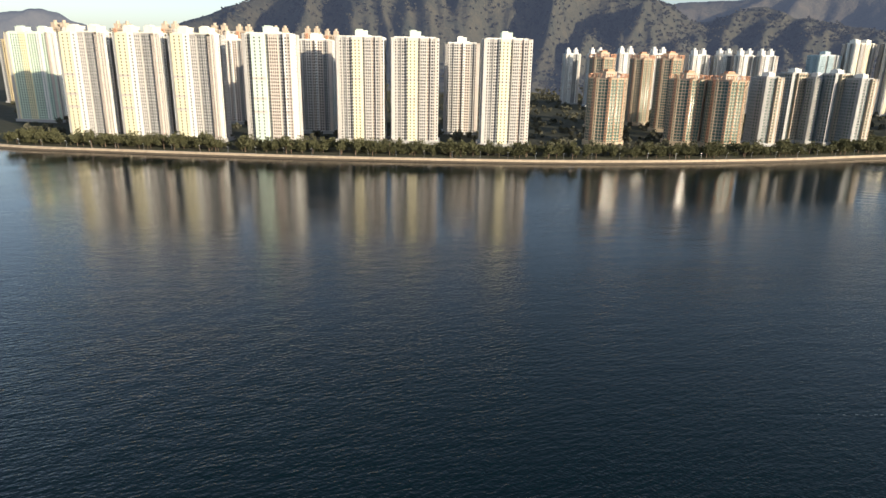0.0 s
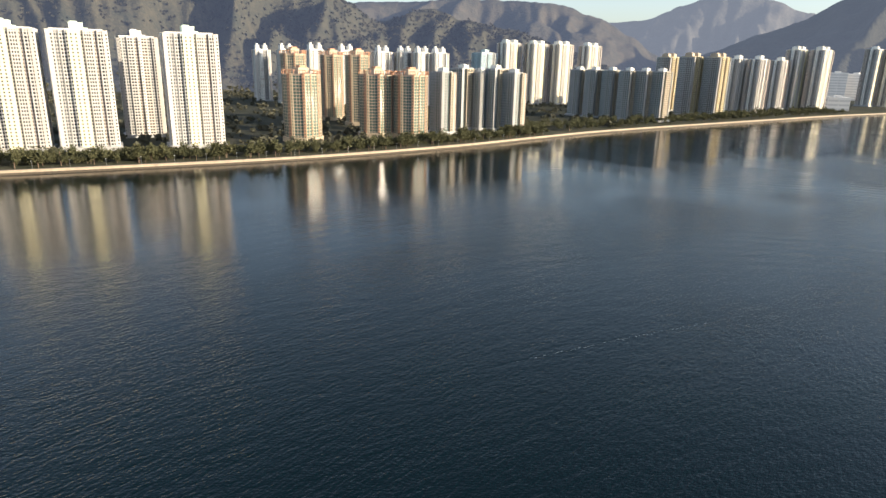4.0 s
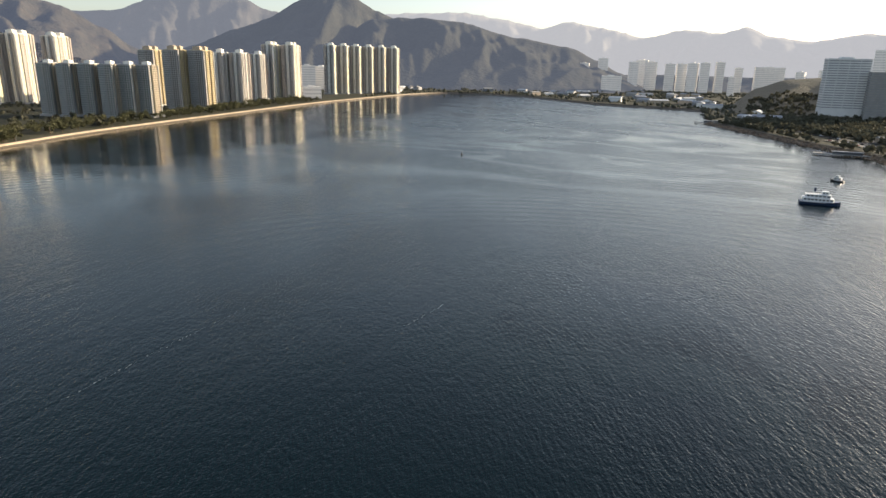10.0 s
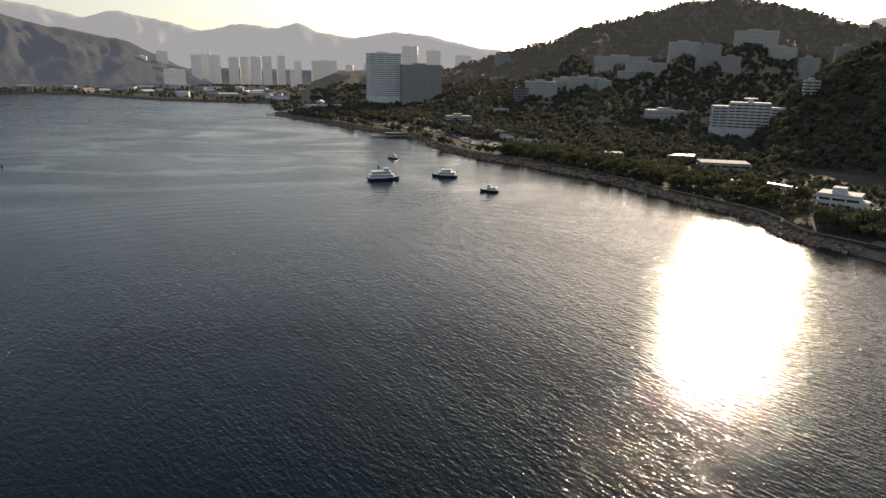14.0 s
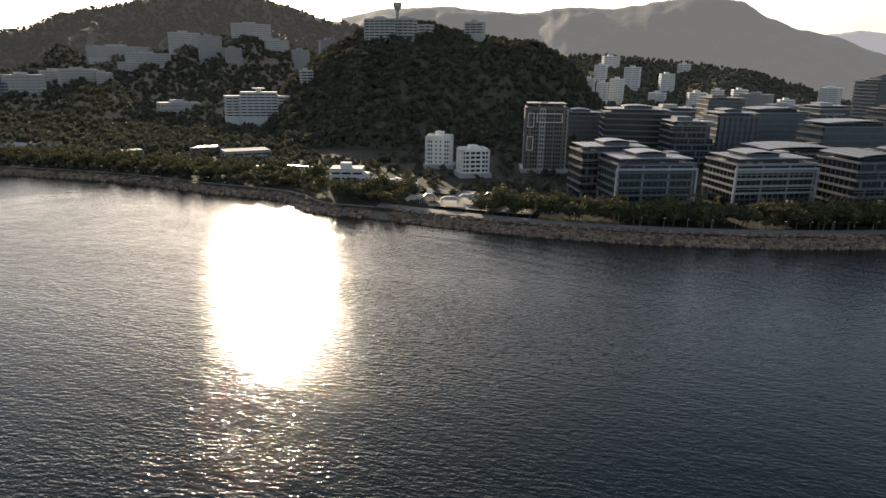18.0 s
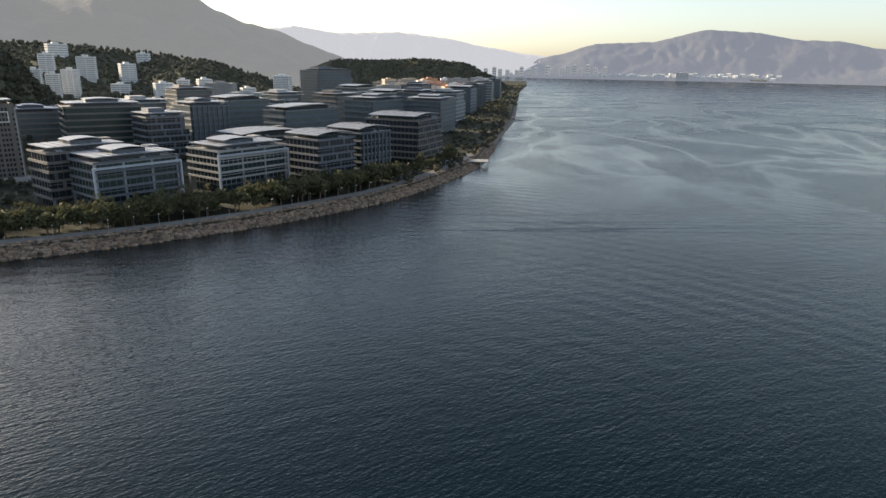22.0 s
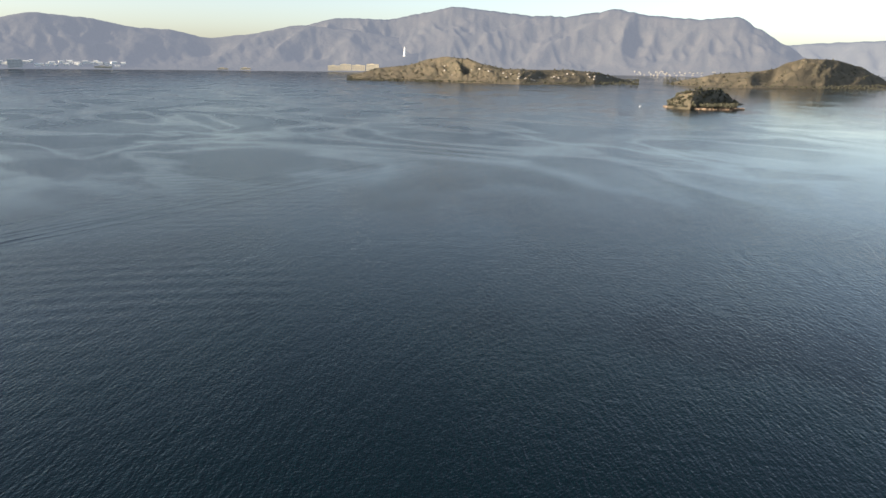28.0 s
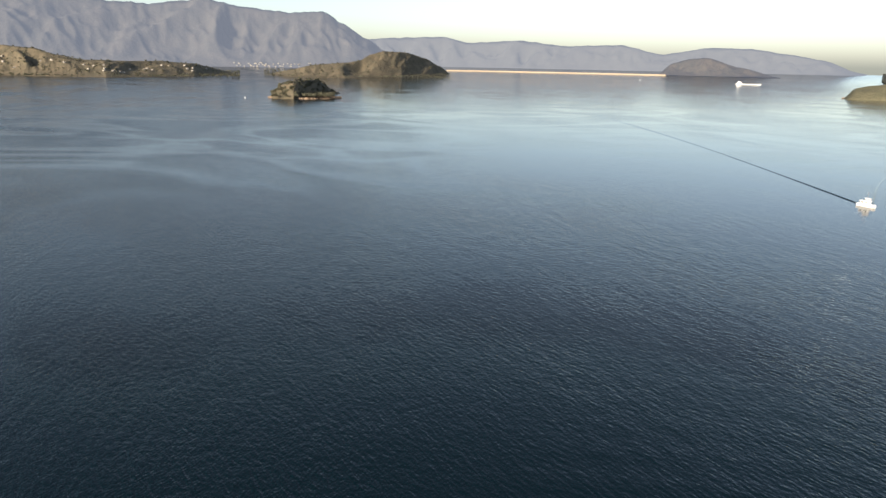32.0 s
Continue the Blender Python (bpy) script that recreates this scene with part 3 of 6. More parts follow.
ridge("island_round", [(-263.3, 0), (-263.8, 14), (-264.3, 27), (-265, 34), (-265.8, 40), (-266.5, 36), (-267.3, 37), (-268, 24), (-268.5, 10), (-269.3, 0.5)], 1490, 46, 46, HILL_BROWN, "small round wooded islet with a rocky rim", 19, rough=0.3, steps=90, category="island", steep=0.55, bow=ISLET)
ridge("island_low", crest(4420, [(-296.2, -0.9), (-297.4, 0.1), (-298.5, 0.45), (-300, 0.6), (-302.5, -0.1), (-305.5, -0.8)]), 4420, 120, 120, DISTANT_HAZE, "low wooded island in haze", 20, steps=60, z0=26, category="island")
ridge("island_near_east", crest(2230, [(-309.9, -2.2), (-310.6, -1.4), (-311.5, -1.2), (-314, -0.8), (-317, -1.2), (-319, -2.2)]), 2230, 70, 80, WOOD_GREEN, "low green islet with a pale stony rim", 21, rough=0.3, steps=60, category="island", steep=0.6)


# ---- housing towers ----
def facade(parent, w, h, bays, y, floor, yaw=0.0, glass=None):
    """One side of a tower: vertical bays, each a proud wall strip or a column of windows between spandrels."""
    total = sum(b[0] for b in bays)
    x = -w / 2
    turn = Matrix.Rotation(radians(yaw), 4, "Z")
    for bw, kind, mat, proud in bays:
        bw = bw * w / total
        x0, x1 = x, x + bw
        x = x1
        g, q, bands = Geo(), Geo(), []
        yf = -y - proud
        n = int((h - 5) / floor)
        if kind == "wall":
            g.box(x0 + 0.02, yf, 0, x1 - 0.02, -y + 0.5, h)
            for k in range(n):
                z = 4 + k * floor
                for o in ((-0.2, 0.2) if bw > 6 else (0.0,)):
                    c = (x0 + x1) / 2 + o * bw
                    q.box(c - 0.6, yf - 0.08, z + 0.8, c + 0.6, yf + 0.05, z + 2.2)
            for z in (h * 0.30, h * 0.42, h * 0.60):
                bands.append(Geo().box(x0 + 0.02, yf - 0.07, z, x1 - 0.02, yf - 0.005, z + 2.4))
        else:
            solid, pier_w, pitch, out = {"win": (0.42, 0.34, 2.3, 0.1), "balcony": (0.42, 0.3, 3.6, 0.55), "grid": (0.22, 0.18, 2.8, 0.15)}[kind]
            q.box(x0 + 0.1, yf + min(0.7, max(0.1, proud * 0.6)), 1, x1 - 0.1, -y + 0.4, h - 1)
            for k in range(n + 1):
                z = 3 + k * floor
                g.box(x0 + 0.05, yf - (0.5 if kind == "balcony" else 0), z, x1 - 0.05, -y + 0.45, min(z + floor * solid, h - 0.2))
            g.box(x0 + 0.05, yf, h - 1.6, x1 - 0.05, -y + 0.45, h)
            m = max(1, round(bw / pitch))
            for i in range(m + 1):
                c = x0 + 0.05 + pier_w + (bw - 0.1 - 2 * pier_w) * i / m
                g.box(c - pier_w, yf - out, 0, c + pier_w, -y + 0.4, h)
        for geo in (g, q, *bands):
            geo.v = [tuple(turn @ Vector(v)) for v in geo.v]
        bay = part({"wall": "wall_bay", "win": "window_bay", "balcony": "balcony_bay", "grid": "curtain_bay"}[kind], g, mat, parent)
        tagged(part("glazing", q, glass or GLASS, bay), kind="stuff")
        if bw > 6 and h > 90:
            for geo in bands:
                part("stripe", geo, PINK, bay, "faint pink stripe")


def tower(label, w, d, h, front, side, body, group, floor=2.9, caps=1, cap_mat=None, cap_h=7.0, glass=None):
    t = thing("apartment_tower", label, "tower block", group)
    k = 3.5 if h > 60 else 1.2
    part("core", Geo().box(-w / 2 + k, -d / 2 + k, -2, w / 2 - k, d / 2 - 0.5, h - 0.6), body, t)
    part("podium", Geo().box(-w / 2 - 1.5, -d / 2 - 1.5, -2, w / 2 + 1.5, d / 2 + 1.5, 3.4), GREY_TILE, t)
    facade(t, w, h, front, d / 2 - k, floor, 0, glass)
    facade(t, d, h, side, w / 2 - k, floor, 90, glass)
    facade(t, d, h, side, w / 2 - k, floor, -90, glass)
    part("parapet", sum_boxes([(*b[:2], h - 0.5, *b[2:], h + 0.9) for b in ring(w - 2 * k, d - 2 * k, 0.4)]), body, t)
    for i in range(caps):
        c = (i - (caps - 1) / 2) * w / max(caps, 1)
        cw = min(w * 0.30 / max(caps, 1) ** 0.5, 10) / 2
        g = Geo().box(c - cw, -d * 0.22, h - 1, c + cw, d * 0.22, h + cap_h * 0.8)
        g.box(c - cw - 0.3, -d * 0.22 - 0.3, h + cap_h * 0.8, c + cw + 0.3, d * 0.22 + 0.3, h + cap_h * 0.86)
        g.box(c + cw, -d * 0.1, h - 1, c + cw * 1.7, d * 0.15, h + cap_h * 0.3)
        rb = part("roof_block", g, cap_mat or body, t)
        if cap_h > 8:
            part("water_tank", Geo().tube(c, 0, h + cap_h * 0.86, h + cap_h * 1.25, cw * 0.8, cw * 0.8, 12), cap_mat or body, rb)
        else:
            part("water_tank", Geo().box(c - cw * 0.85, -d * 0.16, h + cap_h * 0.86, c + cw * 0.2, d * 0.1, h + cap_h * 1.02), cap_mat or body, rb)
    return t


def ring(w, d, t):
    """Four boxes in plan round a rectangle, t thick, butted at the corners."""
    return ((-w / 2, -d / 2, w / 2, -d / 2 + t), (-w / 2, d / 2 - t, w / 2, d / 2), (-w / 2, -d / 2 + t, -w / 2 + t, d / 2 - t), (w / 2 - t, -d / 2 + t, w / 2, d / 2 - t))


def sum_boxes(boxes):
    g = Geo()
    for b in boxes:
        g.box(*b)
    return g


def place(proto, az, d, rz, z=5.0):
    return copy_thing(proto, at(az, d, z, rz))


# bays: width share, kind, wall material, how far it stands out
EST_F = [(5, "win", FLANK, 2.2), (3, "win", GREY_TILE, 0.6), (4, "win", FLANK, 1.2), (1.2, "wall", WHITE, 3.2), (7, "wall", PANEL, 4.2), (2, "win", GREY_TILE, 1.6), (5, "win", FLANK, 2.8), (3, "win", PINK, 1.0), (4.5, "win", FLANK, 2.8), (1.8, "wall", WHITE, 3.4)]
EST_S = [(4, "win", PINK, 2.6), (3, "win", GREY_TILE, 0.8), (3, "wall", WHITE, 3.2), (3, "win", GREY_TILE, 0.6), (5, "win", FLANK, 2.4)]
ESW_F = [(2, "wall", WHITE, 3.0), (7.5, "wall", PANEL, 4.0), (3, "wall", WHITE, 3.4), (4, "win", FLANK, 2.4), (3, "win", GREY_TILE, 0.8), (4, "win", GREY_TILE, 1.6), (2.5, "win", GREY_TILE, 0.4)]
PUB_F = [(4, "win", FLANK, 2.4), (3, "win", GREY_TILE, 0.8), (4, "win", FLANK, 2.0), (3, "win", PINK, 0.8), (1.5, "wall", WHITE, 3.0), (4, "win", PINK, 2.0), (3, "win", GREY_TILE, 0.8), (4, "win", FLANK, 2.4)]
TOWER_GLASS = material("green_tower_glass", (0.13, 0.21, 0.175), 0.10, vary=0.5, scale=0.3, spec=0.6, bump=0.05, bump_scale=0.25)
SAND = material("sand_wall_tile", (0.52, 0.42, 0.29), 0.75, vary=0.2, scale=0.2)
GRY_F = [(4, "balcony", GREY_TILE, 2.6), (3, "grid", BLUE_GREY, 0.8), (4, "balcony", TAN_TILE, 3.0), (2, "grid", GREY_TILE, 0.6), (4, "balcony", FLANK, 2.8)]
GRY_S = [(4, "win", BLUE_GREY, 1.6), (4, "balcony", GREY_TILE, 2.6)]
SLB_F = [(2, "win", WHITE, 2.6), (3.4, "wall", PANEL, 3.2), (2.5, "win", GREY_TILE, 0.6), (4, "win", FLANK, 2.2), (1.5, "win", TAN_TILE, 2.6)]
YELLOW_TILE = material("yellow_wall_tile", (0.58, 0.48, 0.29), 0.75, vary=0.2, scale=0.2)
YEL_F = [(4, "win", GREY_TILE, 1.4), (4, "balcony", YELLOW_TILE, 2.8), (3, "grid", TAN_TILE, 1.4), (4, "balcony", YELLOW_TILE, 2.8), (3, "win", GREY_TILE, 1.0)]

estate = tower("tall cream and white apartment tower with pink bands, by the promenade", 46, 30, 99, EST_F, EST_S, WHITE, "waterfront estate towers", caps=1, cap_mat=PALE_GREEN)
estate_w = tower("wide cream apartment block with sunlit flank panels", 42, 30, 98, ESW_F, EST_S, CREAM, "waterfront estate towers", caps=2, cap_mat=CREAM)
public = tower("white apartment tower with rows of small windows", 38, 26, 97, PUB_F, EST_S, WHITE, "rear estate towers", caps=1)
teal = tower("pale green and white apartment tower", 45, 30, 99, [(5, "win", GREY_TILE, 1.2), (7, "wall", PALE_GREEN, 4.2), (2, "win", GREY_TILE, 0.8), (5, "win", PINK, 2.6), (3, "win", GREY_TILE, 1.0), (4, "wall", WHITE, 3.4)], EST_S, WHITE, "waterfront estate towers", cap_mat=PALE_GREEN)
green = tower("green-tinted apartment tower with long balcony rows", 56, 28, 101, [(2, "wall", PANEL, 3.2), (5, "balcony", PALE_GREEN, 2.0), (3, "win", PANEL, 3.2), (5, "balcony", PALE_GREEN, 1.4), (2, "wall", WHITE, 3.0), (4, "balcony", PALE_GREEN, 2.0)], EST_S, PALE_GREEN, "waterfront estate towers", caps=2, glass=TOWER_GLASS)
TEAL = material("teal_wall_tile", (0.42, 0.53, 0.56), 0.75, vary=0.15, scale=0.2)
teal_rear = tower("teal and white rear apartment tower", 45, 30, 99, [(7, "win", TEAL, 2.2), (2, "win", GREY_TILE, 0.8), (5, "win", TEAL, 2.6), (3, "win", GREY_TILE, 1.0), (4, "wall", WHITE, 3.4)], [(4, "win", TEAL, 2.6), (3, "wall", TEAL, 3.2), (5, "win", TEAL, 2.4)], WHITE, "rear estate towers", cap_mat=TEAL)


def octagon_tower(label, r, h, group, floor=3.1):
    """An eight-sided tower with window grids, orange corner strips and a crown of frames."""
    t = thing("apartment_tower", label, "tower block", group)
    ring8 = lambda q: [(q / math.cos(math.pi / 8) * math.cos(math.pi / 8 + k * math.pi / 4), q / math.cos(math.pi / 8) * math.sin(math.pi / 8 + k * math.pi / 4)) for k in range(8)]
    part("core", Geo().prism(ring8(r - 1.4), -2, h - 0.6), TAN_TILE, t)
    part("podium", Geo().prism(ring8(r + 1.2), -2, 5.0), SAND, t)
    side = 2 * r * math.tan(math.pi / 8) - 0.5
    for yaw, bays in ((0, [(5, "grid", SAND, 0.9), (0.9, "wall", ORANGE_TILE, 1.3), (5, "grid", SAND, 0.9)]), (45, [(1, "wall", ORANGE_TILE, 1.3), (4, "grid", TAN_TILE, 0.6), (1, "win", SAND, 1.1)]), (-45, [(1, "win", SAND, 1.1), (4, "grid", TAN_TILE, 0.6), (1, "wall", ORANGE_TILE, 1.3)]),
                      (90, [(2, "wall", ORANGE_TILE, 1.2), (4, "grid", TAN_TILE, 0.5)]), (-90, [(4, "grid", TAN_TILE, 0.5), (2, "wall", ORANGE_TILE, 1.2)]), (180, [(1, "grid", TAN_TILE, 0.5)])):
        facade(t, side, h, bays, r - 1.4, floor, yaw, TOWER_GLASS)
        for x in (-side * 0.32, side * 0.32):
            g = Geo().box(x - 1.9, -r - 0.3, h - 0.1, x - 1.4, -r + 0.4, h + 3.2).box(x + 1.4, -r - 0.3, h - 0.1, x + 1.9, -r + 0.4, h + 3.2).box(x - 2.2, -r - 0.5, h + 3.2, x + 2.2, -r + 3.2, h + 3.8)
            g.v = [tuple(Matrix.Rotation(radians(yaw), 4, "Z") @ Vector(v)) for v in g.v]
            part("roof_frame", g, ORANGE_TILE, t, "orange roof-edge frame")
    part("roof_block", Geo().box(-6, -5, h - 0.8, 6, 6, h + 5.2).box(-6.5, -5.5, h + 5.2, 6.5, 6.5, h + 5.8), TAN_TILE, t)
    part("roof_pavilion", Geo().box(-3, -3, h + 5.7, 4, 4, h + 8.0), ORANGE_TILE, t)
    return t


brown = octagon_tower("eight-sided sand and orange tiled apartment tower with green glass", 18, 66, "brown towers")
brown_t = octagon_tower("tall eight-sided tan and orange apartment tower", 15, 86, "brown towers")
grey = tower("grey apartment tower with stacked balconies", 23, 22, 69, GRY_F[:3], GRY_S, GREY_TILE, "grey balcony towers", caps=1, cap_mat=WHITE, floor=3.1, cap_h=5, glass=TOWER_GLASS)
grey_b = tower("pale grey apartment tower with stacked balconies and blue glass", 27, 22, 73, GRY_F[1:4], GRY_S, BLUE_GREY, "grey balcony towers", caps=1, cap_mat=WHITE, floor=3.1, cap_h=5, glass=TOWER_GLASS)
white_t = tower("white apartment tower with two round roof tanks", 30, 26, 95, [(4, "win", WHITE, 2.0), (3, "wall", WHITE, 3.2), (4, "win", GREY_TILE, 0.8), (3, "wall", WHITE, 3.0)], EST_S, WHITE, "white rear towers", caps=2, cap_mat=WHITE, cap_h=9)
slab = tower("slender sunlit cream and grey apartment tower", 36, 30, 129, SLB_F, EST_S, WHITE, "far apartment towers", caps=1, cap_mat=WHITE)
slab_w = tower("broad sunlit cream apartment tower", 44, 30, 119, SLB_F + SLB_F, EST_S, CREAM, "far apartment towers", caps=2, cap_mat=WHITE)
yellow = tower("yellowish apartment tower with balconies", 36, 30, 97, YEL_F, GRY_S, YELLOW_TILE, "yellowish towers", caps=2, cap_mat=TAN_TILE, floor=3.1)
rust = tower("tall tan and orange-brown rear apartment tower", 30, 28, 116, [(3, "win", TAN_TILE, 1.4), (2, "wall", ORANGE_TILE, 2.6), (3, "win", TAN_TILE, 0.8), (2, "wall", TAN_TILE, 2.4), (3, "win", PINK, 1.2)], EST_S, TAN_TILE, "rear tan towers", caps=2, cap_mat=TAN_TILE, floor=3.0, cap_h=9)
TOWERS = [(teal_rear, -29.6, 1330, 12), (green, 31.9, 905, -8), (estate_w, 28.5, 712, -8), (estate_w, 24.7, 684, -7), (estate_w, 20.7, 660, -7), (teal, 14.9, 624, -4), (public, 11.2, 720, -3), (estate, 7.4, 644, -2), (estate, 2.8, 639, 0), (public, -1.2, 722, 1),
          (estate, -5.0, 629, 2), (public, 18.0, 830, -3), (rust, 18.9, 1090, -3), (rust, 17.0, 1100, -3), (rust, 14.1, 1110, -3), (rust, 11.5, 1100, -3), (rust, 9.9, 1180, -3), (rust, 22.6, 1090, -5), (rust, 26.0, 1150, -5), (rust, 30.2, 1200, -8), (yellow, 33.2, 1250, -8), (white_t, -10.6, 1300, 5), (white_t, -12.6, 1250, 5), (brown, -13.8, 664, 18), (brown_t, -13.2, 830, 18), (brown_t, -16.4, 900, 16), (brown_t, -18.6, 830, 18), (brown, -20.2, 706, 14), (brown, -23.2, 700, 10),
          (white_t, -15.0, 1125, 6), (white_t, -17.6, 1150, 6), (white_t, -20.7, 1200, 6), (white_t, -22.6, 1205, 6), (white_t, -24.1, 1190, 6), (white_t, -25.6, 1195, 6), (grey, -26.0, 742, 18), (grey_b, -27.8, 795, 18), (grey, -29.3, 797, 18), (grey_b, -30.6, 800, 18), (grey, -32.2, 795, 18),
          (slab_w, -31.7, 1350, 12), (slab_w, -34.0, 1365, 12), (slab_w, -36.1, 1385, 12), (slab_w, -38.5, 1450, 12), (grey_b, -37.8, 1080, 12), (grey_b, -39.1, 1060, 12), (grey_b, -40.5, 1050, 12), (grey_b, -41.9, 1035, 12), (grey_b, -43.2, 1035, 12), (grey_b, -44.5, 1035, 12),
          (yellow, -44.9, 1285, 12), (yellow, -46.7, 1190, 12), (yellow, -48.6, 1190, 12), (public, -50.1, 1360, 12), (public, -51.6, 1360, 12), (public, -53.1, 1500, 12), (slab_w, -54.2, 1545, 12), (slab_w, -55.8, 1545, 12)]
used = set()
for proto, az, d, rz in TOWERS:
    if proto not in used:
        used.add(proto)
        proto.matrix_world = at(az, d, 5.0, rz)
    else:
        place(proto, az, d, rz)
for k in range(6):
    m = at(-59.1 - 1.07 * k, 1830 + 25 * k, 5.0, 12)
    if k:
        copy_thing(slab, m)
    else:
        slab.matrix_world = m


# ---- science park ----
def bowed(x0, x1, y0, y1, z, rise, thick, n=10):
    """A thin roof sheet bowed along x."""
    g = Geo()
    top = [[(x0 + (x1 - x0) * i / n, y, z + rise * (1 - (2 * i / n - 1) ** 2)) for i in range(n + 1)] for y in (y0, y1)]
    low = [[(x, y, z - thick) for x, y, z in row] for row in top]
    for rows in (top, low, [top[0], low[0]], [top[1], low[1]], [[r[0] for r in top], [r[0] for r in low]], [[r[-1] for r in top], [r[-1] for r in low]]):
        g.grid(rows)
    return g


def office(label, w, d, h, storeys, wall, band, roof, style=0, glass=None, frame_front=False, fins=0, dense=True, seed=0):
    """A banded glass block on columns; style 0 flat roof with a bowed cap, 1 one bowed roof on trusses, 2 stepped volumes."""
    rng = random.Random(seed)
    t = thing("office_building", label, "office block", "science park offices")
    part("core", Geo().box(-w / 2 + 3, -d / 2 + 3, -1, w / 2 - 3, d / 2 - 3, h - 0.5), DARK_CLAD, t)
    fh = h / storeys
    notch = rng.uniform(0.16, 0.3) * w
    for k in range(storeys):
        z = k * fh
        # ground floor stands back behind columns; the top floor steps in on one side
        s = 2.4 if k == 0 or (k == 1 and frame_front) else 0.0
        cut = notch if style == 2 and k >= storeys - 2 else 0.0
        sides = [(x0, y0, x1, y1) for x0, y0, x1, y1 in ring(w - 2 * s - cut, d - 2 * s, 1.3)]
        o = -cut / 2
        if k and s == 0.0:
            part("floor_band", sum_boxes([(x0 + o - 0.25, y0 - 0.25, z - fh * 0.12, x1 + o + 0.25, y1 + 0.25, z + fh * 0.17) for x0, y0, x1, y1 in sides]), band, t)
            if dense and k % 2 == 0:
                part("sun_shade", sum_boxes([(-w / 2 + o + cut / 2 - 0.9, -d / 2 - 1.3, z + fh * 0.62, w / 2 + o - cut / 2 + 0.9, -d / 2 - 0.26, z + fh * 0.66)]), band, t)
        panes = Geo()
        for x0, y0, x1, y1 in sides:
            x0, x1 = x0 + o, x1 + o
            g = Geo()
            e = 0.45
            long_x = x1 - x0 > y1 - y0
            if long_x:
                g.box(x0 + 1.3, y0 + e, z + (fh * 0.17 if k else -1), x1 - 1.3, y1 - e, z + fh * (0.88 if k < storeys - 1 else 1.0))
            else:
                g.box(x0 + e, y0, z + (fh * 0.17 if k else -1), x1 - e, y1, z + fh * (0.88 if k < storeys - 1 else 1.0))
            if not dense:
                panes.v, panes.f = panes.v + g.v, panes.f + [tuple(i + len(panes.v) for i in f) for f in g.f]
                continue
            strip_ = part("window_strip", g, glass or GLASS_GREEN, t)
            m = Geo()
            n = max(2, int((x1 - x0 if long_x else y1 - y0) / 3.6))
            for i in range(1, n):
                if long_x:
                    c = x0 + (x1 - x0) * i / n
                    wd = 0.12 if (i + k) % 4 or frame_front else 0.9
                    m.box(c - wd, y0 + 0.2, z, c + wd, y1 - 0.2, z + fh * 0.9)
                else:
                    c = y0 + (y1 - y0) * i / n
                    m.box(x0 + 0.2, c - 0.12, z, x1 - 0.2, c + 0.12, z + fh * 0.9)
            tagged(part("mullion", m, band if (k + seed) % 3 == 0 else DARK_CLAD, strip_), kind="stuff")
        if not dense:
            part("window_strip", panes, glass or GLASS_GREEN, t)
    for x in (-w / 2 + 0.8, -w / 6, w / 6, w / 2 - 0.8):
        for y in (-d / 2 + 0.6, d / 2 - 0.6):
            part("column", Geo().box(x - 0.6, y - 0.6, -1, x + 0.6, y + 0.6, h - 0.2 if frame_front and y < 0 else fh * 2 if frame_front else fh), wall, t)
    if frame_front:
        part("portal_frame", sum_boxes([(-w / 2 - 1.2, -d / 2 - 1.6, h - 3.0, w / 2 + 1.2, -d / 2 - 0.3, h - 1.8), (-w / 2 - 1.2, -d / 2 - 1.6, -1, -w / 2 - 0.3, -d / 2 - 0.3, h - 3.0), (w / 2 + 0.3, -d / 2 - 1.6, -1, w / 2 + 1.2, -d / 2 - 0.3, h - 3.0)]), PORTAL, t, "pale grey portal frame")
    for i in range(fins):
        x = -w / 2 + w * (i + 0.5) / fins
        part("fin", Geo().box(x - 0.45, -d / 2 - 1.1, fh, x + 0.45, -d / 2 - 0.27, h), wall, t)
    part("stair_tower", Geo().box(w / 2 - 5.5, d / 2 - 7, -1, w / 2 + 1.2, d / 2 + 1.0, h + 4.6), band, t)
    part("parapet", sum_boxes([(*b[:2], h, *b[2:], h + 1.0) for b in ring(w + 0.4, d + 0.4, 0.5)]), band, t)
    part("roof_deck", Geo().box(-w / 2 + 0.4, -d / 2 + 0.4, h - 0.45, w / 2 - 0.4, d / 2 - 0.4, h + 0.25), CONCRETE, t)
    lw, ld = w * 0.82 / 2, d * 0.78 / 2
    over = 3.0
    part("attic", Geo().box(-lw + 3, -ld + 3, h + 0.2, lw - 3, ld - 3, h + 3.0), GLASS_GREEN if style == 1 else DARK_CLAD, t)
    zr = h + 3.4
    r = part("roof", bowed(-lw - over, lw + over, -ld - over, ld + over, zr + 0.35, (0.25, 1.7, 0.15)[style], 0.45), roof, t, "thin overhanging metal roof")
    part("roof_edge", sum_boxes([(*b[:2], zr - 0.35, *b[2:], zr - 0.12) for b in ring(2 * lw + 2 * over - 1.2, 2 * ld + 2 * over - 1.2, 0.5)]), DARK_CLAD, r)
    if style == 0:
        cw, cd, cx = lw * rng.uniform(0.4, 0.55), ld * 0.75, rng.uniform(-0.25, 0.25) * lw
        part("cap_wall", Geo().box(cx - cw + 0.8, -cd + 0.8, zr, cx + cw - 0.8, cd - 0.8, zr + 2.3), DARK_CLAD, t)
        part("cap_roof", bowed(cx - cw, cx + cw, -cd, cd, zr + 2.7, 1.1, 0.35), roof, t, "small bowed metal cap roof")
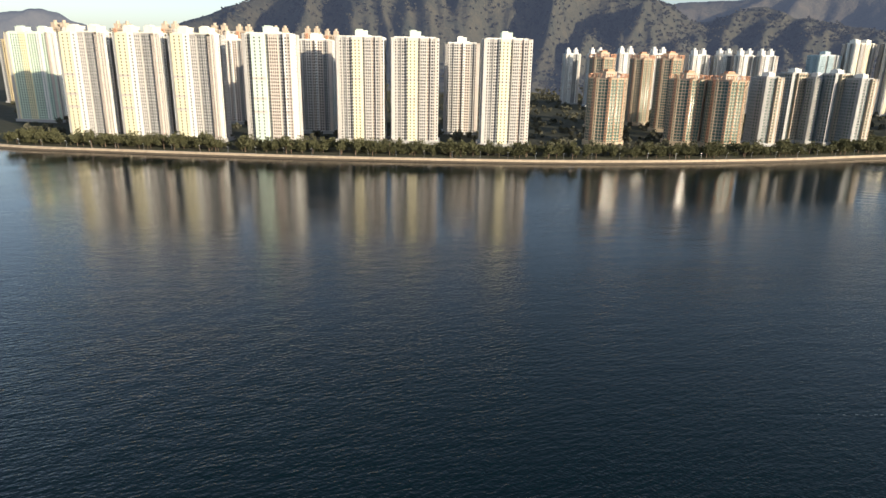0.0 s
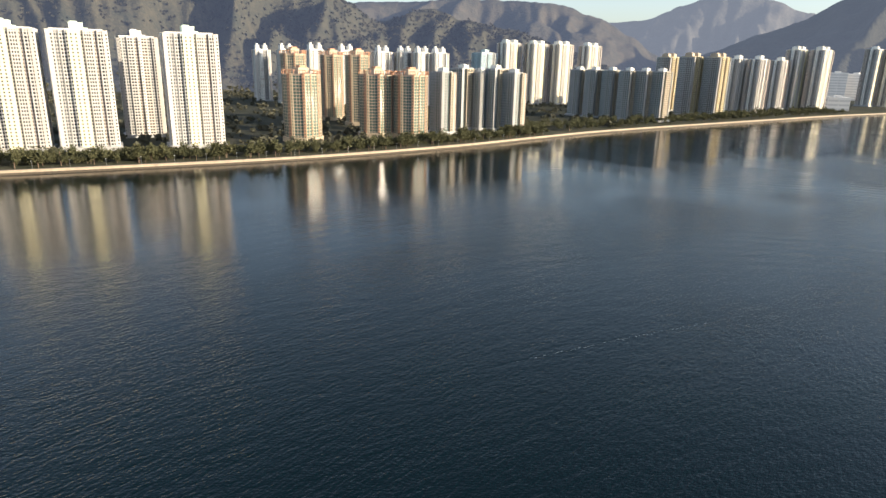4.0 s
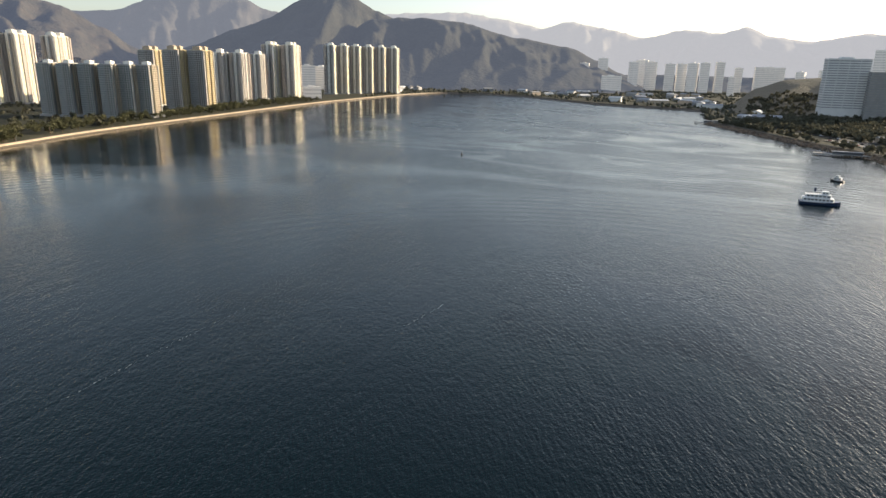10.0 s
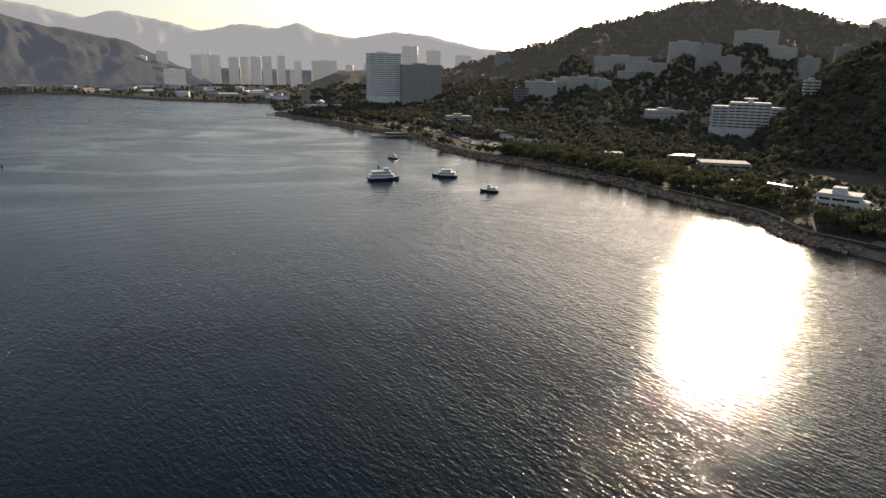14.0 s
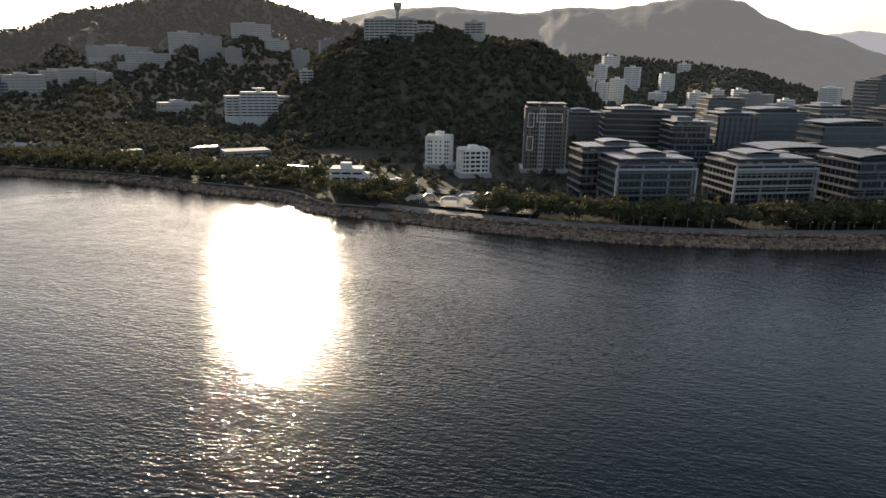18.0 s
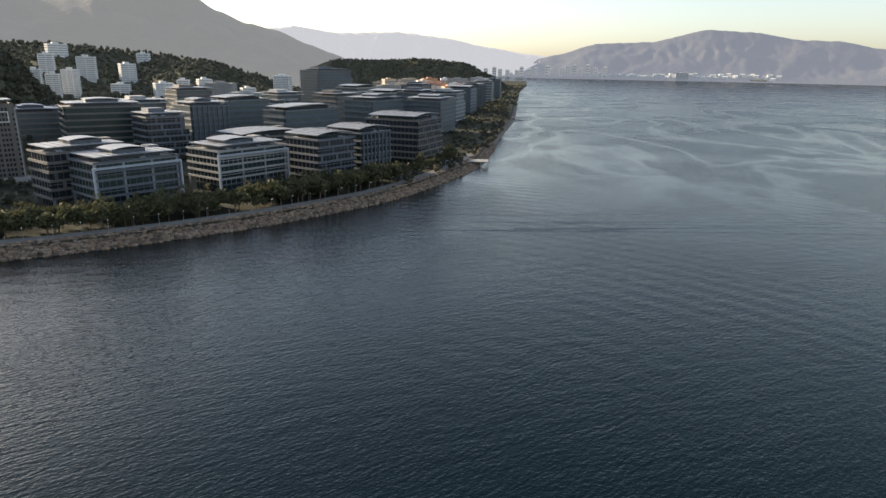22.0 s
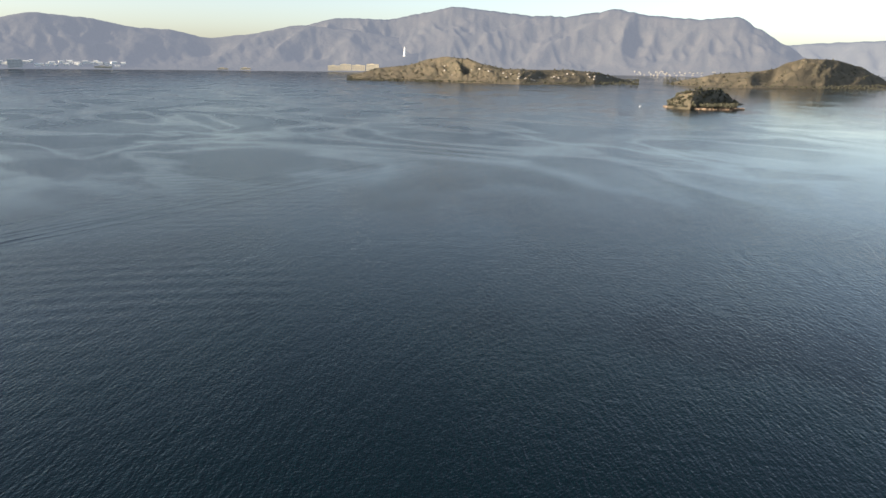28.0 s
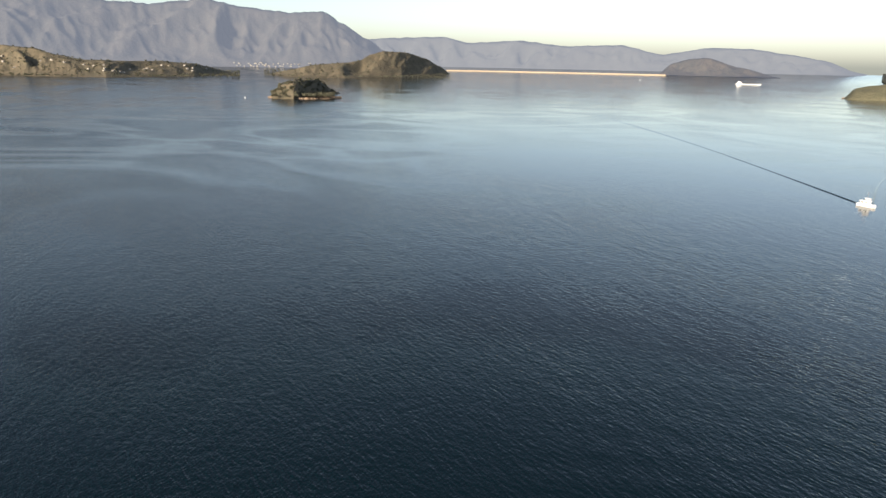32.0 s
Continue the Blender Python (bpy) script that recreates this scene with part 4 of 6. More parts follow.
    if style == 2:
        part("upper_box", Geo().box(-lw * 0.8, -ld * 0.5, zr + 0.3, lw * 0.1, ld * 0.7, zr + 3.6), band, t)
    n = 9
    for i in range(1, n):
        x = -lw - over + (2 * lw + 2 * over) * i / n
        zz = zr + 0.35 + (0.25, 1.7, 0.15)[style] * (1 - (2 * i / n - 1) ** 2)
        if dense:
            part("roof_seam", Geo().box(x - 0.15, -ld - over, zz + 0.01, x + 0.15, ld + over, zz + 0.16), DARK_CLAD, r)
    tr = Geo()
    n = max(3, int(2 * lw / 5))
    for i in range(n):
        xa, xb = -lw + 2 * lw * i / n, -lw + 2 * lw * (i + 1) / n
        for y in (-ld - over + 1.0, ld + over - 1.0):
            for a, b in ((xa, (xa + xb) / 2), (xb, (xa + xb) / 2)):
                tr.add([(a - 0.15, y - 0.15, h + 0.9), (a + 0.15, y - 0.15, h + 0.9), (a + 0.15, y + 0.15, h + 0.9), (b - 0.15, y - 0.15, zr), (b + 0.15, y - 0.15, zr), (b + 0.15, y + 0.15, zr)], [(0, 1, 4, 3), (1, 2, 5, 4), (0, 3, 5, 2)])
    tagged(part("roof_truss", tr, wall, t, "raking roof struts"), "raking roof struts", kind="stuff")
    if dense:
        for i in range(4):
            x, y = rng.uniform(-0.42, 0.42) * w, d * rng.choice((-0.46, 0.45))
            part("plant_unit", Geo().box(x - 1.6, y - 0.8, h + 0.2, x + 1.6, y + 0.8, h + 1.9), OFF_METAL, t)
    return t


SP = [("grey office block with white framed facade and horizontal bands", 48, 30, 27, -164.6, 403, 221, 6), ("rear wing of the grey office block", 44, 26, 30, -161.4, 428, 221, 6), ("grey office block with curved metal roof", 54, 34, 26, -173.4, 448, 223, 6), ("dark office block with banded windows", 36, 34, 30, -180.4, 462, 223, 6),
      ("dark office block with vertical fins", 34, 36, 31, -183.8, 496, 223, 6), ("office block with overhanging pale roof", 50, 50, 36, -187.9, 560, 235, 7), ("glass office block with broad flat roof", 62, 40, 42, -163.4, 640, 205, 8), ("white office block behind the waterfront row", 36, 30, 36, -167.6, 590, 215, 7),
      ("office block with dark columns", 40, 36, 40, -170.8, 670, 215, 7), ("low hall with wide curved roof", 66, 40, 22, -175.4, 560, 220, 4), ("long office block with arched metal roof", 76, 30, 36, -179.0, 670, 225, 6), ("grey office block in the second row", 46, 40, 42, -182.0, 830, 225, 7),
      ("tall dark office block", 100, 50, 68, -181.2, 1330, 225, 12), ("glass and concrete office block near the promenade", 60, 46, 40, -190.2, 790, 240, 8), ("glass and concrete office block near the promenade", 56, 44, 42, -191.6, 950, 243, 8), ("glass and concrete office block near the promenade", 56, 44, 44, -192.9, 1120, 245, 8),
      ("glass and concrete office block near the promenade", 56, 44, 44, -193.9, 1300, 247, 8), ("glass and concrete office block near the promenade", 60, 44, 46, -194.8, 1500, 250, 8), ("glass and concrete office block near the promenade", 60, 44, 46, -195.6, 1750, 250, 8), ("grey office block in the second row", 60, 44, 40, -186.5, 1000, 235, 7), ("grey office block in the second row", 60, 44, 44, -189.0, 1250, 240, 7)]
OFFICE_GLASS = material("pale_office_glass", (0.10, 0.12, 0.125), 0.3, vary=0.4, scale=0.2, spec=0.4)
BAND_DARK = material("brown_grey_cladding", (0.17, 0.155, 0.14), 0.7, vary=0.25, scale=0.15)
MORE = [("grey office block in the second row", 50, 34, 34, -158.6, 700, 208, 7), ("banded office block behind the waterfront row", 44, 34, 38, -166.4, 760, 212, 7), ("dark office block with banded windows", 56, 34, 40, -173.8, 770, 218, 7), ("grey office block in the second row", 44, 36, 40, -177.4, 900, 222, 7),
        ("banded office block behind the waterfront row", 60, 40, 42, -185.2, 740, 228, 7), ("glass office block with broad flat roof", 52, 40, 44, -170.0, 940, 214, 8), ("grey office block in the second row", 60, 40, 44, -183.8, 1080, 230, 8), ("banded office block behind the waterfront row", 56, 40, 44, -189.0, 920, 238, 8)]
for i, (label, w, d, h, az, dist, rz, st) in enumerate(SP + MORE):
    o = office(label, w, d, h, st, OFF_METAL if i in (0, 1, 2, 7) else OFFICE_BAND, (OFFICE_BAND, BAND_DARK, CONCRETE, OFFICE_BAND)[i % 4] if dist < 640 else SLATE if "dark" in label else (SLATE, BAND_DARK, GREY_TILE, OFFICE_BAND, BLUE_GREY)[i % 5], METAL_ROOF, style=(0, 0, 0, 1, 1, 1, 0, 2, 0, 1, 1, 2, 2)[i] if i < 13 else (2, 0, 2, 1)[i % 4],
               frame_front=i in (0, 2), fins=8 if i in (4, 8, 16) else 0, dense=dist < 640, seed=i, glass=OFFICE_GLASS if dist > 640 else GLASS if i % 2 else GLASS_GREEN)
    o.matrix_world = at(az, dist, 5.3, rz)

hotel = tower("dark brick hotel tower with pale framed window panels", 34, 26, 51, [(2, "wall", BRICK_DARK, 0.6), (3, "win", BRICK_DARK, 0.2), (2, "win", GREY_TILE, 0.4), (3, "win", BRICK_DARK, 0.2), (3, "win", BRICK_DARK, 0.3), (2, "wall", BRICK_DARK, 0.6)], [(2, "win", GREY_TILE, 0.3), (4, "win", BRICK_DARK, 0.2)], BRICK_DARK, "", floor=3.3, cap_mat=BRICK_DARK, cap_h=4)
hotel.matrix_world = at(-155.8, 522, 5.3, 210)
for x0, z0, x1, z1 in ((-8, 40, 12, 47), (-15, 36, -10, 47), (-15, 18, -10, 29)):
    for b in ((x0, z0, x1, z0 + 0.5), (x0, z1 - 0.5, x1, z1), (x0, z0 + 0.5, x0 + 0.5, z1 - 0.5), (x1 - 0.5, z0 + 0.5, x1, z1 - 0.5)):
        part("frame_bar", Geo().box(b[0], -13.3, b[1], b[2], -12.5, b[3]), WHITE, hotel, "pale facade frame bar")
part("roof_canopy", Geo().box(-15, -11, 54.0, 15, 11, 54.6), METAL_ROOF, hotel)
w1 = tower("small white block with a chamfered front", 22, 18, 26, [(3, "win", WHITE, 0.3), (4, "wall", WHITE, 0.9), (3, "win", WHITE, 0.3)], [(4, "win", WHITE, 0.3)], WHITE, "", floor=3.3, cap_h=4)
w1.matrix_world = at(-146.5, 528, 5.3, 205)
w2 = tower("white staff block with balconies", 22, 18, 21, [(3, "balcony", WHITE, 0.6), (4, "balcony", WHITE, 0.6), (3, "balcony", WHITE, 0.6)], [(4, "balcony", WHITE, 0.6)], WHITE, "", floor=3.3, cap_h=3)
w2.matrix_world = at(-149.5, 486, 5.3, 225)


# ---- trees ----
def leaf_crown(seed, w, h, z0, n, size):
    """Many small bent leaf clumps inside an uneven crown."""
    rnd = random.Random(seed)
    lobes = [(rnd.uniform(-0.28, 0.28) * w, rnd.uniform(-0.28, 0.28) * w, z0 + h * rnd.uniform(0.25, 0.75), rnd.uniform(0.24, 0.38) * w, rnd.uniform(0.22, 0.36) * h) for _ in range(7)]
    g = Geo()
    for _ in range(n):
        x, y, z, rw, rh = rnd.choice(lobes)
        d = Vector((rnd.gauss(0, 1), rnd.gauss(0, 1), rnd.gauss(0, 1))).normalized() * rnd.uniform(0.55, 1.05)
        c = Vector((x + d.x * rw, y + d.y * rw, z + d.z * rh))
        u = Vector((rnd.gauss(0, 1), rnd.gauss(0, 1), rnd.gauss(0, 0.6))).normalized()
        v = u.cross(Vector((rnd.gauss(0, 1), rnd.gauss(0, 1), rnd.gauss(0, 1)))).normalized()
        k = u.cross(v) * size * 0.3
        s = size * rnd.uniform(0.6, 1.3)
        g.add([tuple(c - u * s), tuple(c - v * s * 0.7 + k), tuple(c + u * s), tuple(c + v * s * 0.7 + k)], [(0, 1, 2), (0, 2, 3)])
    return g


def trunk_geo(h, r, seed):
    rnd = random.Random(seed)
    g = Geo().tube(0, 0, -0.5, h, r, r * 0.55, 6)
    for i in range(4):
        a = i * 1.6 + rnd.random()
        b = Vector((math.cos(a), math.sin(a), 1.2)).normalized()
        p0, p1 = Vector((0, 0, h * rnd.uniform(0.6, 0.9))), None
        p1 = p0 + b * h * 0.55
        side = b.cross(Vector((0, 0, 1))).normalized() * r * 0.4
        up = side.cross(b)
        g.add([tuple(p0 + side), tuple(p0 - side), tuple(p0 + up), tuple(p1)], [(0, 1, 3), (1, 2, 3), (2, 0, 3)])
    return g


def make_tree(label, w, h, trunk_h, seed, n=210, size=0.62):
    t = thing("tree", label, "tree", "waterfront trees")
    part("trunk", trunk_geo(trunk_h, 0.028 * h + 0.06, seed), BARK, t)
    part("crown", leaf_crown(seed + 5, w, h - trunk_h * 0.7, trunk_h * 0.75, n, size), LEAF, t)
    return t


def make_palm(seed):
    rnd = random.Random(seed)
    t = thing("palm_tree", "tall palm tree with a grey trunk by the path", "palm tree", "waterfront palms")
    part("trunk", Geo().tube(0, 0, -0.5, 8, 0.28, 0.2, 7), BARK, t)
    g = Geo()
    for i in range(14):
        a = i * 0.45 + rnd.uniform(-0.1, 0.1)
        d, s = Vector((math.cos(a), math.sin(a), 0)), Vector((-math.sin(a), math.cos(a), 0))
        lift = rnd.uniform(0.2, 1.4)
        pts = [Vector((0, 0, 8)) + d * 2.6 * k + Vector((0, 0, lift * k * 1.6 - 1.7 * k * k)) for k in (0, 0.35, 0.7, 1.0)]
        g.grid([[tuple(p - s * wd), tuple(p), tuple(p + s * wd)] for p, wd in zip(pts, (0.1, 0.45, 0.4, 0.05))])
    part("fronds", g, LEAF, t)
    return t


TREES = [make_tree("broad green tree on the promenade", 8.5, 8.0, 3.0, 1, 260, 0.7), make_tree("rounded green tree by the water", 7.0, 7.0, 2.6, 2), make_tree("tall green tree with a ragged crown", 7.0, 10.5, 3.6, 3, 260, 0.7), make_tree("small green tree with yellowing leaves", 5.5, 5.5, 2.0, 4, 160, 0.5)]
PALM = make_palm(9)
placed = set()


def plant(proto, p, scale=1.0, spin=0.0):
    m = pose(p.x, p.y, p.z, 0, 0, spin)
    if proto not in placed:
        placed.add(proto)
        proto.matrix_world = m
        return
    o = copy_thing(proto, m)
    o.scale = (scale, scale, scale)


rnd = random.Random(11)


def belt(path, side, offs, step, z, skip=0.1, palms=0.04, size=1.0):
    for off in offs:
        for i in range(0, len(path), 1):
            if (i * 12) % step >= 12 and step > 12:
                continue
            for _ in range(max(1, int(12 / step))):
                if rnd.random() < skip:
                    continue
                j = min(i + 1, len(path) - 1)
                p = path[i].lerp(path[j], rnd.random()) + side[i] * (off + rnd.uniform(-2, 2))
                plant(PALM if rnd.random() < palms else rnd.choice(TREES), Vector((p.x, p.y, z)), size * rnd.uniform(0.75, 1.25), rnd.uniform(0, 360))


e1, e1n = stretch(36, -35)
belt(e1, e1n, (8,), 6, 3.7, 0.08, 0.04, 1.25)
e2, e2n = stretch(-35, -58)
belt(e2, e2n, (9,), 12, 3.9, 0.2)
w1p, w1n = stretch(-146, -194)
belt(w1p, w1n, (20,), 6, 5.2, 0.08, 0.0, 1.35)
s1p, s1n = stretch(-108, -141)
belt(s1p, s1n, (14,), 8, 4.8, 0.2, 0.0)


def grove(name, label, spots, seed):
    """A belt of leafy trees too many to count: trunks and leaf clumps in one mesh."""
    rng = np.random.default_rng(seed)
    crowns = []
    for tree in TREES:
        me = [c for c in tree.children if c.name.startswith("crown")][0].data
        v = np.empty(len(me.vertices) * 3, np.float32)
        me.vertices.foreach_get("co", v)
        f = np.array([tuple(p.vertices) for p in me.polygons])
        crowns.append((v.reshape(-1, 3)[:len(v) // 12 * 2 // 4 * 4], f[:len(v) // 12 * 2 // 4 * 2]))
    vs, fs, n = [], [], 0
    for x, y, z in spots:
        v, f = crowns[rng.integers(len(crowns))]
        a, s = rng.uniform(0, 6.3), rng.uniform(0.85, 1.5)
        c, sn = math.cos(a) * s, math.sin(a) * s
        vs.append(v @ np.array([(c, sn, 0), (-sn, c, 0), (0, 0, s)]) + (x, y, z))
        fs.append(f + n)
        n += len(v)
    me = bpy.data.meshes.new(name)
    me.from_pydata(np.concatenate(vs).tolist(), [], np.concatenate(fs).tolist())
    me.materials.append(LEAF)
    return tagged(new(name, me), label, "trees", "", "stuff")


def along(path, side, o0, o1, n, z, seed):
    rng = random.Random(seed)
    out = []
    for _ in range(n):
        i = rng.randrange(len(path) - 1)
        p = path[i].lerp(path[i + 1], rng.random()) + side[i] * rng.uniform(o0, o1)
        out.append((p.x, p.y, z))
    return out


grove("promenade_trees_east", "belt of green trees behind the east promenade", along(e1, e1n, 6.5, 30, 760, 3.4, 41), 41)
grove("promenade_trees_west", "dense dark trees between promenade and offices", along(w1p[:-8], w1n[:-8], 21, 40, 560, 5.3, 42), 42)
grove("shore_trees_south", "ragged trees behind the rocky shore", along(s1p, s1n, 14, 60, 420, 4.8, 43), 43)
grove("far_promenade_trees", "trees along the far promenade", along(e2, e2n, 13, 60, 320, 4.6, 44), 44)


def wood(name, label, spots, seed, mat, low=0.7, high=1.3):
    """A wood of many trees: each an uneven crown of large leaf clumps, all in one mesh."""
    rng = np.random.default_rng(seed)
    crowns = []
    for k in range(6):
        g = leaf_crown(60 + k, 8.0, 7.0, 0.6, 24, 2.1)
        crowns.append((np.array(g.v, np.float32), np.array(g.f, np.int32)))
    vs, fs, n = [], [], 0
    for x, y, z in spots:
        v, f = crowns[rng.integers(6)]
        a, k = rng.uniform(0, 6.3), rng.uniform(low, high)
        c, sn = math.cos(a) * k, math.sin(a) * k
        vs.append(v @ np.array([(c, sn, 0), (-sn, c, 0), (0, 0, k)], np.float32) + np.array((x, y, z - 0.6), np.float32))
        fs.append(f + n)
        n += len(v)
    co, tri = np.concatenate(vs), np.concatenate(fs)
    me = bpy.data.meshes.new(name)
    me.vertices.add(len(co))
    me.vertices.foreach_set("co", co.ravel())
    me.loops.add(tri.size)
    me.loops.foreach_set("vertex_index", tri.ravel())
    me.polygons.add(len(tri))
    me.polygons.foreach_set("loop_start", np.arange(0, tri.size, 3, dtype=np.int32))
    me.update(calc_edges=True)
    me.materials.append(mat)
    return tagged(new(name, me), label, "wood", "", "stuff")


def canopy(name, label, spots, seed, mat, low=3.0, high=6.5, lumps=2, rise=0.0):
    """A far wood: an uneven sheet of many small crowns, two lumps to a tree."""
    rng = np.random.default_rng(seed)
    t = (1 + 5 ** 0.5) / 2
    base = np.array([(-1, t, 0), (1, t, 0), (-1, -t, 0), (1, -t, 0), (0, -1, t), (0, 1, t), (0, -1, -t), (0, 1, -t), (t, 0, -1), (t, 0, 1), (-t, 0, -1), (-t, 0, 1)]) / 1.9
    tri = np.array([(0, 11, 5), (0, 5, 1), (0, 1, 7), (0, 7, 10), (0, 10, 11), (1, 5, 9), (5, 11, 4), (11, 10, 2), (10, 7, 6), (7, 1, 8), (3, 9, 4), (3, 4, 2), (3, 2, 6), (3, 6, 8), (3, 8, 9), (4, 9, 5), (2, 4, 11), (6, 2, 10), (8, 6, 7), (9, 8, 1)])
    vs, fs = [], []
    for x, y, z in spots:
        s = rng.uniform(low, high)
        for _ in range(lumps):
            v = base * (1 + rng.uniform(-0.38, 0.38, (12, 1))) * (s * rng.uniform(0.55, 0.9), s * rng.uniform(0.55, 0.9), s * rng.uniform(0.55, 0.95))
            fs.append(tri + len(vs) * 12)
            vs.append(v + (x + rng.uniform(-0.5, 0.5) * s, y + rng.uniform(-0.5, 0.5) * s, z + s * (rise + rng.uniform(0.2, 0.7))))
    me = bpy.data.meshes.new(name)
    me.from_pydata(np.concatenate(vs).tolist(), [], np.concatenate(fs).tolist())
    me.materials.append(mat)
    return tagged(new(name, me), label, "wood", "", "stuff")


def scatter(n, az0, az1, r0, r1, seed, zmin=6.0, zmax=999.0, keep=0.35, patch=0.012):
    rng = random.Random(seed)
    out = []
    tries = 0
    while len(out) < n and tries < n * 6:
        tries += 1
        az, r = rng.uniform(az0, az1), math.sqrt(rng.uniform(r0 * r0, r1 * r1))
        p = polar(az, r)
        if noise.noise(p * patch + Vector((seed, 0, 0))) < -keep:
            continue
        if r < shore_at(az) + 14 or (-113.5 < az < -96 and shore_at(az) + 26 < r < shore_at(az) + 125):
            continue
        z = ground_z(az, r)
        if zmin <= z <= zmax:
            out.append((p.x, p.y, z))
    return out


wood("knoll_wood", "dense dark wood covering the campus knoll", scatter(4400, -165, -132, 630, 1080, 21, 7.0, keep=2), 1, LEAF_FAR)
wood("campus_wood", "dense wood on the campus slopes", scatter(5600, -138, -94, 640, 1560, 22, 4.0, keep=0.6), 2, LEAF_FAR, 0.8, 1.5)
wood("ridge_wood", "wood on the upper campus hill up to its crest", scatter(4200, -140, -104, 1450, 2330, 29, 8.0, keep=0.6), 9, RIDGE_HAZE, 0.9, 1.6)
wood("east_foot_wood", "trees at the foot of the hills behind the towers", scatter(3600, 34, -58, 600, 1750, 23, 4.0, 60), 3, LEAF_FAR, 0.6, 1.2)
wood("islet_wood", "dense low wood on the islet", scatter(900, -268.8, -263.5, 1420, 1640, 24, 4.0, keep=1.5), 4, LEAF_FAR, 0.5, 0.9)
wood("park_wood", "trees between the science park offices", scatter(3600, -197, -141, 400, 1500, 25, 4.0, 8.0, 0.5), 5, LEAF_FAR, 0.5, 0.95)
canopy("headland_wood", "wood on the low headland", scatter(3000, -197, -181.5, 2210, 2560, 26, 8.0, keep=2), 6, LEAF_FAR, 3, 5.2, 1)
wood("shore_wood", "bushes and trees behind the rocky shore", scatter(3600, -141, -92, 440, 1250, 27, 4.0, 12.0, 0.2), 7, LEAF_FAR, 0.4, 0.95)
wood("east_hill_wood", "woods over the sunlit hills behind the towers", scatter(6500, -40, 27, 1700, 2900, 30, 12.0, keep=2), 10, HILL_EAST_HAZE, 0.8, 1.5)
canopy("point_wood", "trees along the far end of the shore", scatter(1500, -199.2, -190, 1450, 3000, 34, 4.0, 16.0, 2), 11, LEAF_FAR, 3, 6, 1)
canopy("valley_wood", "woods on the valley slope behind the offices", scatter(2600, -179, -157.5, 1130, 1850, 35, 7.0, keep=2), 12, LEAF_FAR, 4, 7, 1)
wood("island_scrub", "scrub and low trees on the islands", scatter(2200, -261, -236, 2760, 3700, 36, 5.0, keep=0.3) + scatter(1200, -279, -263, 2970, 4000, 37, 5.0, keep=0.3), 13, LEAF_FAR, 0.5, 1.0)
canopy("flat_wood", "trees on the flats by the river mouth", scatter(1900, -101, -62, 1150, 2800, 28, 4.0, 9.0, 0.2), 8, LEAF_FAR, 3, 6, 1)


# ---- rocks along the revetment ----
def rocks(name, label, path, side, o0, o1, z0, z1, per, seed, size):
    rng = np.random.default_rng(seed)
    cube = np.array([(-1, -1, -1), (1, -1, -1), (1, 1, -1), (-1, 1, -1), (-1, -1, 1), (1, -1, 1), (1, 1, 1), (-1, 1, 1)]) * 0.5
    quad = np.array([(3, 2, 1, 0), (4, 5, 6, 7), (0, 1, 5, 4), (1, 2, 6, 5), (2, 3, 7, 6), (3, 0, 4, 7)])
    vs, fs = [], []
    for i in range(len(path) - 1):
        for _ in range(per):
            t, u = rng.random(), rng.random()
            p = path[i].lerp(path[i + 1], t) + side[i] * (o0 + (o1 - o0) * u)
            s = size * rng.uniform(0.6, 1.5)
            a = rng.uniform(0, 6.3)
            c, sn = math.cos(a), math.sin(a)
            v = cube * rng.uniform(0.6, 1.25, (8, 3)) * s
            v = v @ np.array([(c, sn, 0), (-sn, c, 0), (0, 0, 0.8)])
            fs.append(quad + len(vs) * 8)
            vs.append(v + (p.x, p.y, z0 + (z1 - z0) * u))
    me = bpy.data.meshes.new(name)
    me.from_pydata(np.concatenate(vs).tolist(), [], np.concatenate(fs).tolist())
    me.materials.append(ROCK_PIECE)
    return tagged(new(name, me), label, "rocks", "", "stuff")


wn_, wn_in = stretch(-140.2, -196)
rocks("revetment_rocks", "grey boulders piled along the seawall", wn_, wn_in, -1.5, 10, 0.0, 4.9, 120, 31, 1.35)
rocks("shore_rocks", "dark boulders on the natural shore", south[len(south) // 2:], south_in[len(south) // 2:], -2, 8, 0.0, 3.6, 22, 32, 2.0)


# ---- boats and marks ----
HULL_BLUE = material("dark_blue_hull", (0.03, 0.05, 0.10), 0.4, scale=0.5)
HULL_DARK = material("black_hull", (0.02, 0.02, 0.022), 0.5, scale=0.5)
BOAT_WHITE = material("white_boat_paint", (0.75, 0.75, 0.73), 0.4, vary=0.1, scale=0.5)
STEEL = material("grey_steel", (0.35, 0.36, 0.37), 0.45, metal=0.5, scale=0.5)
FOAM = material("thin_foam", (0.34, 0.38, 0.40), 0.9, color2=(0.12, 0.15, 0.16), scale=0.9)


def hull_geo(l, w, h, bow=0.35, flare=0.8):
    rows = []
    for i in range(13):
        t = i / 12
        k = 1.0 if t < 1 - bow else math.sqrt(max(0.0, 1 - ((t - 1 + bow) / bow) ** 2))
        k = max(k, 0.02)
        rise = h * (1 + 0.35 * max(0, t - 0.5) ** 2 * 4)
        x = -l / 2 + l * t
        rows.append([(x, -w / 2 * k * 0.1, -0.8), (x, -w / 2 * k * flare, -0.3), (x, -w / 2 * k, rise), (x, 0, rise + 0.05), (x, w / 2 * k, rise), (x, w / 2 * k * flare, -0.3), (x, w / 2 * k * 0.1, -0.8)])
    g = Geo()
    g.grid(rows)
    n = len(g.v)
    g.f.append(tuple(range(7)))
    return g


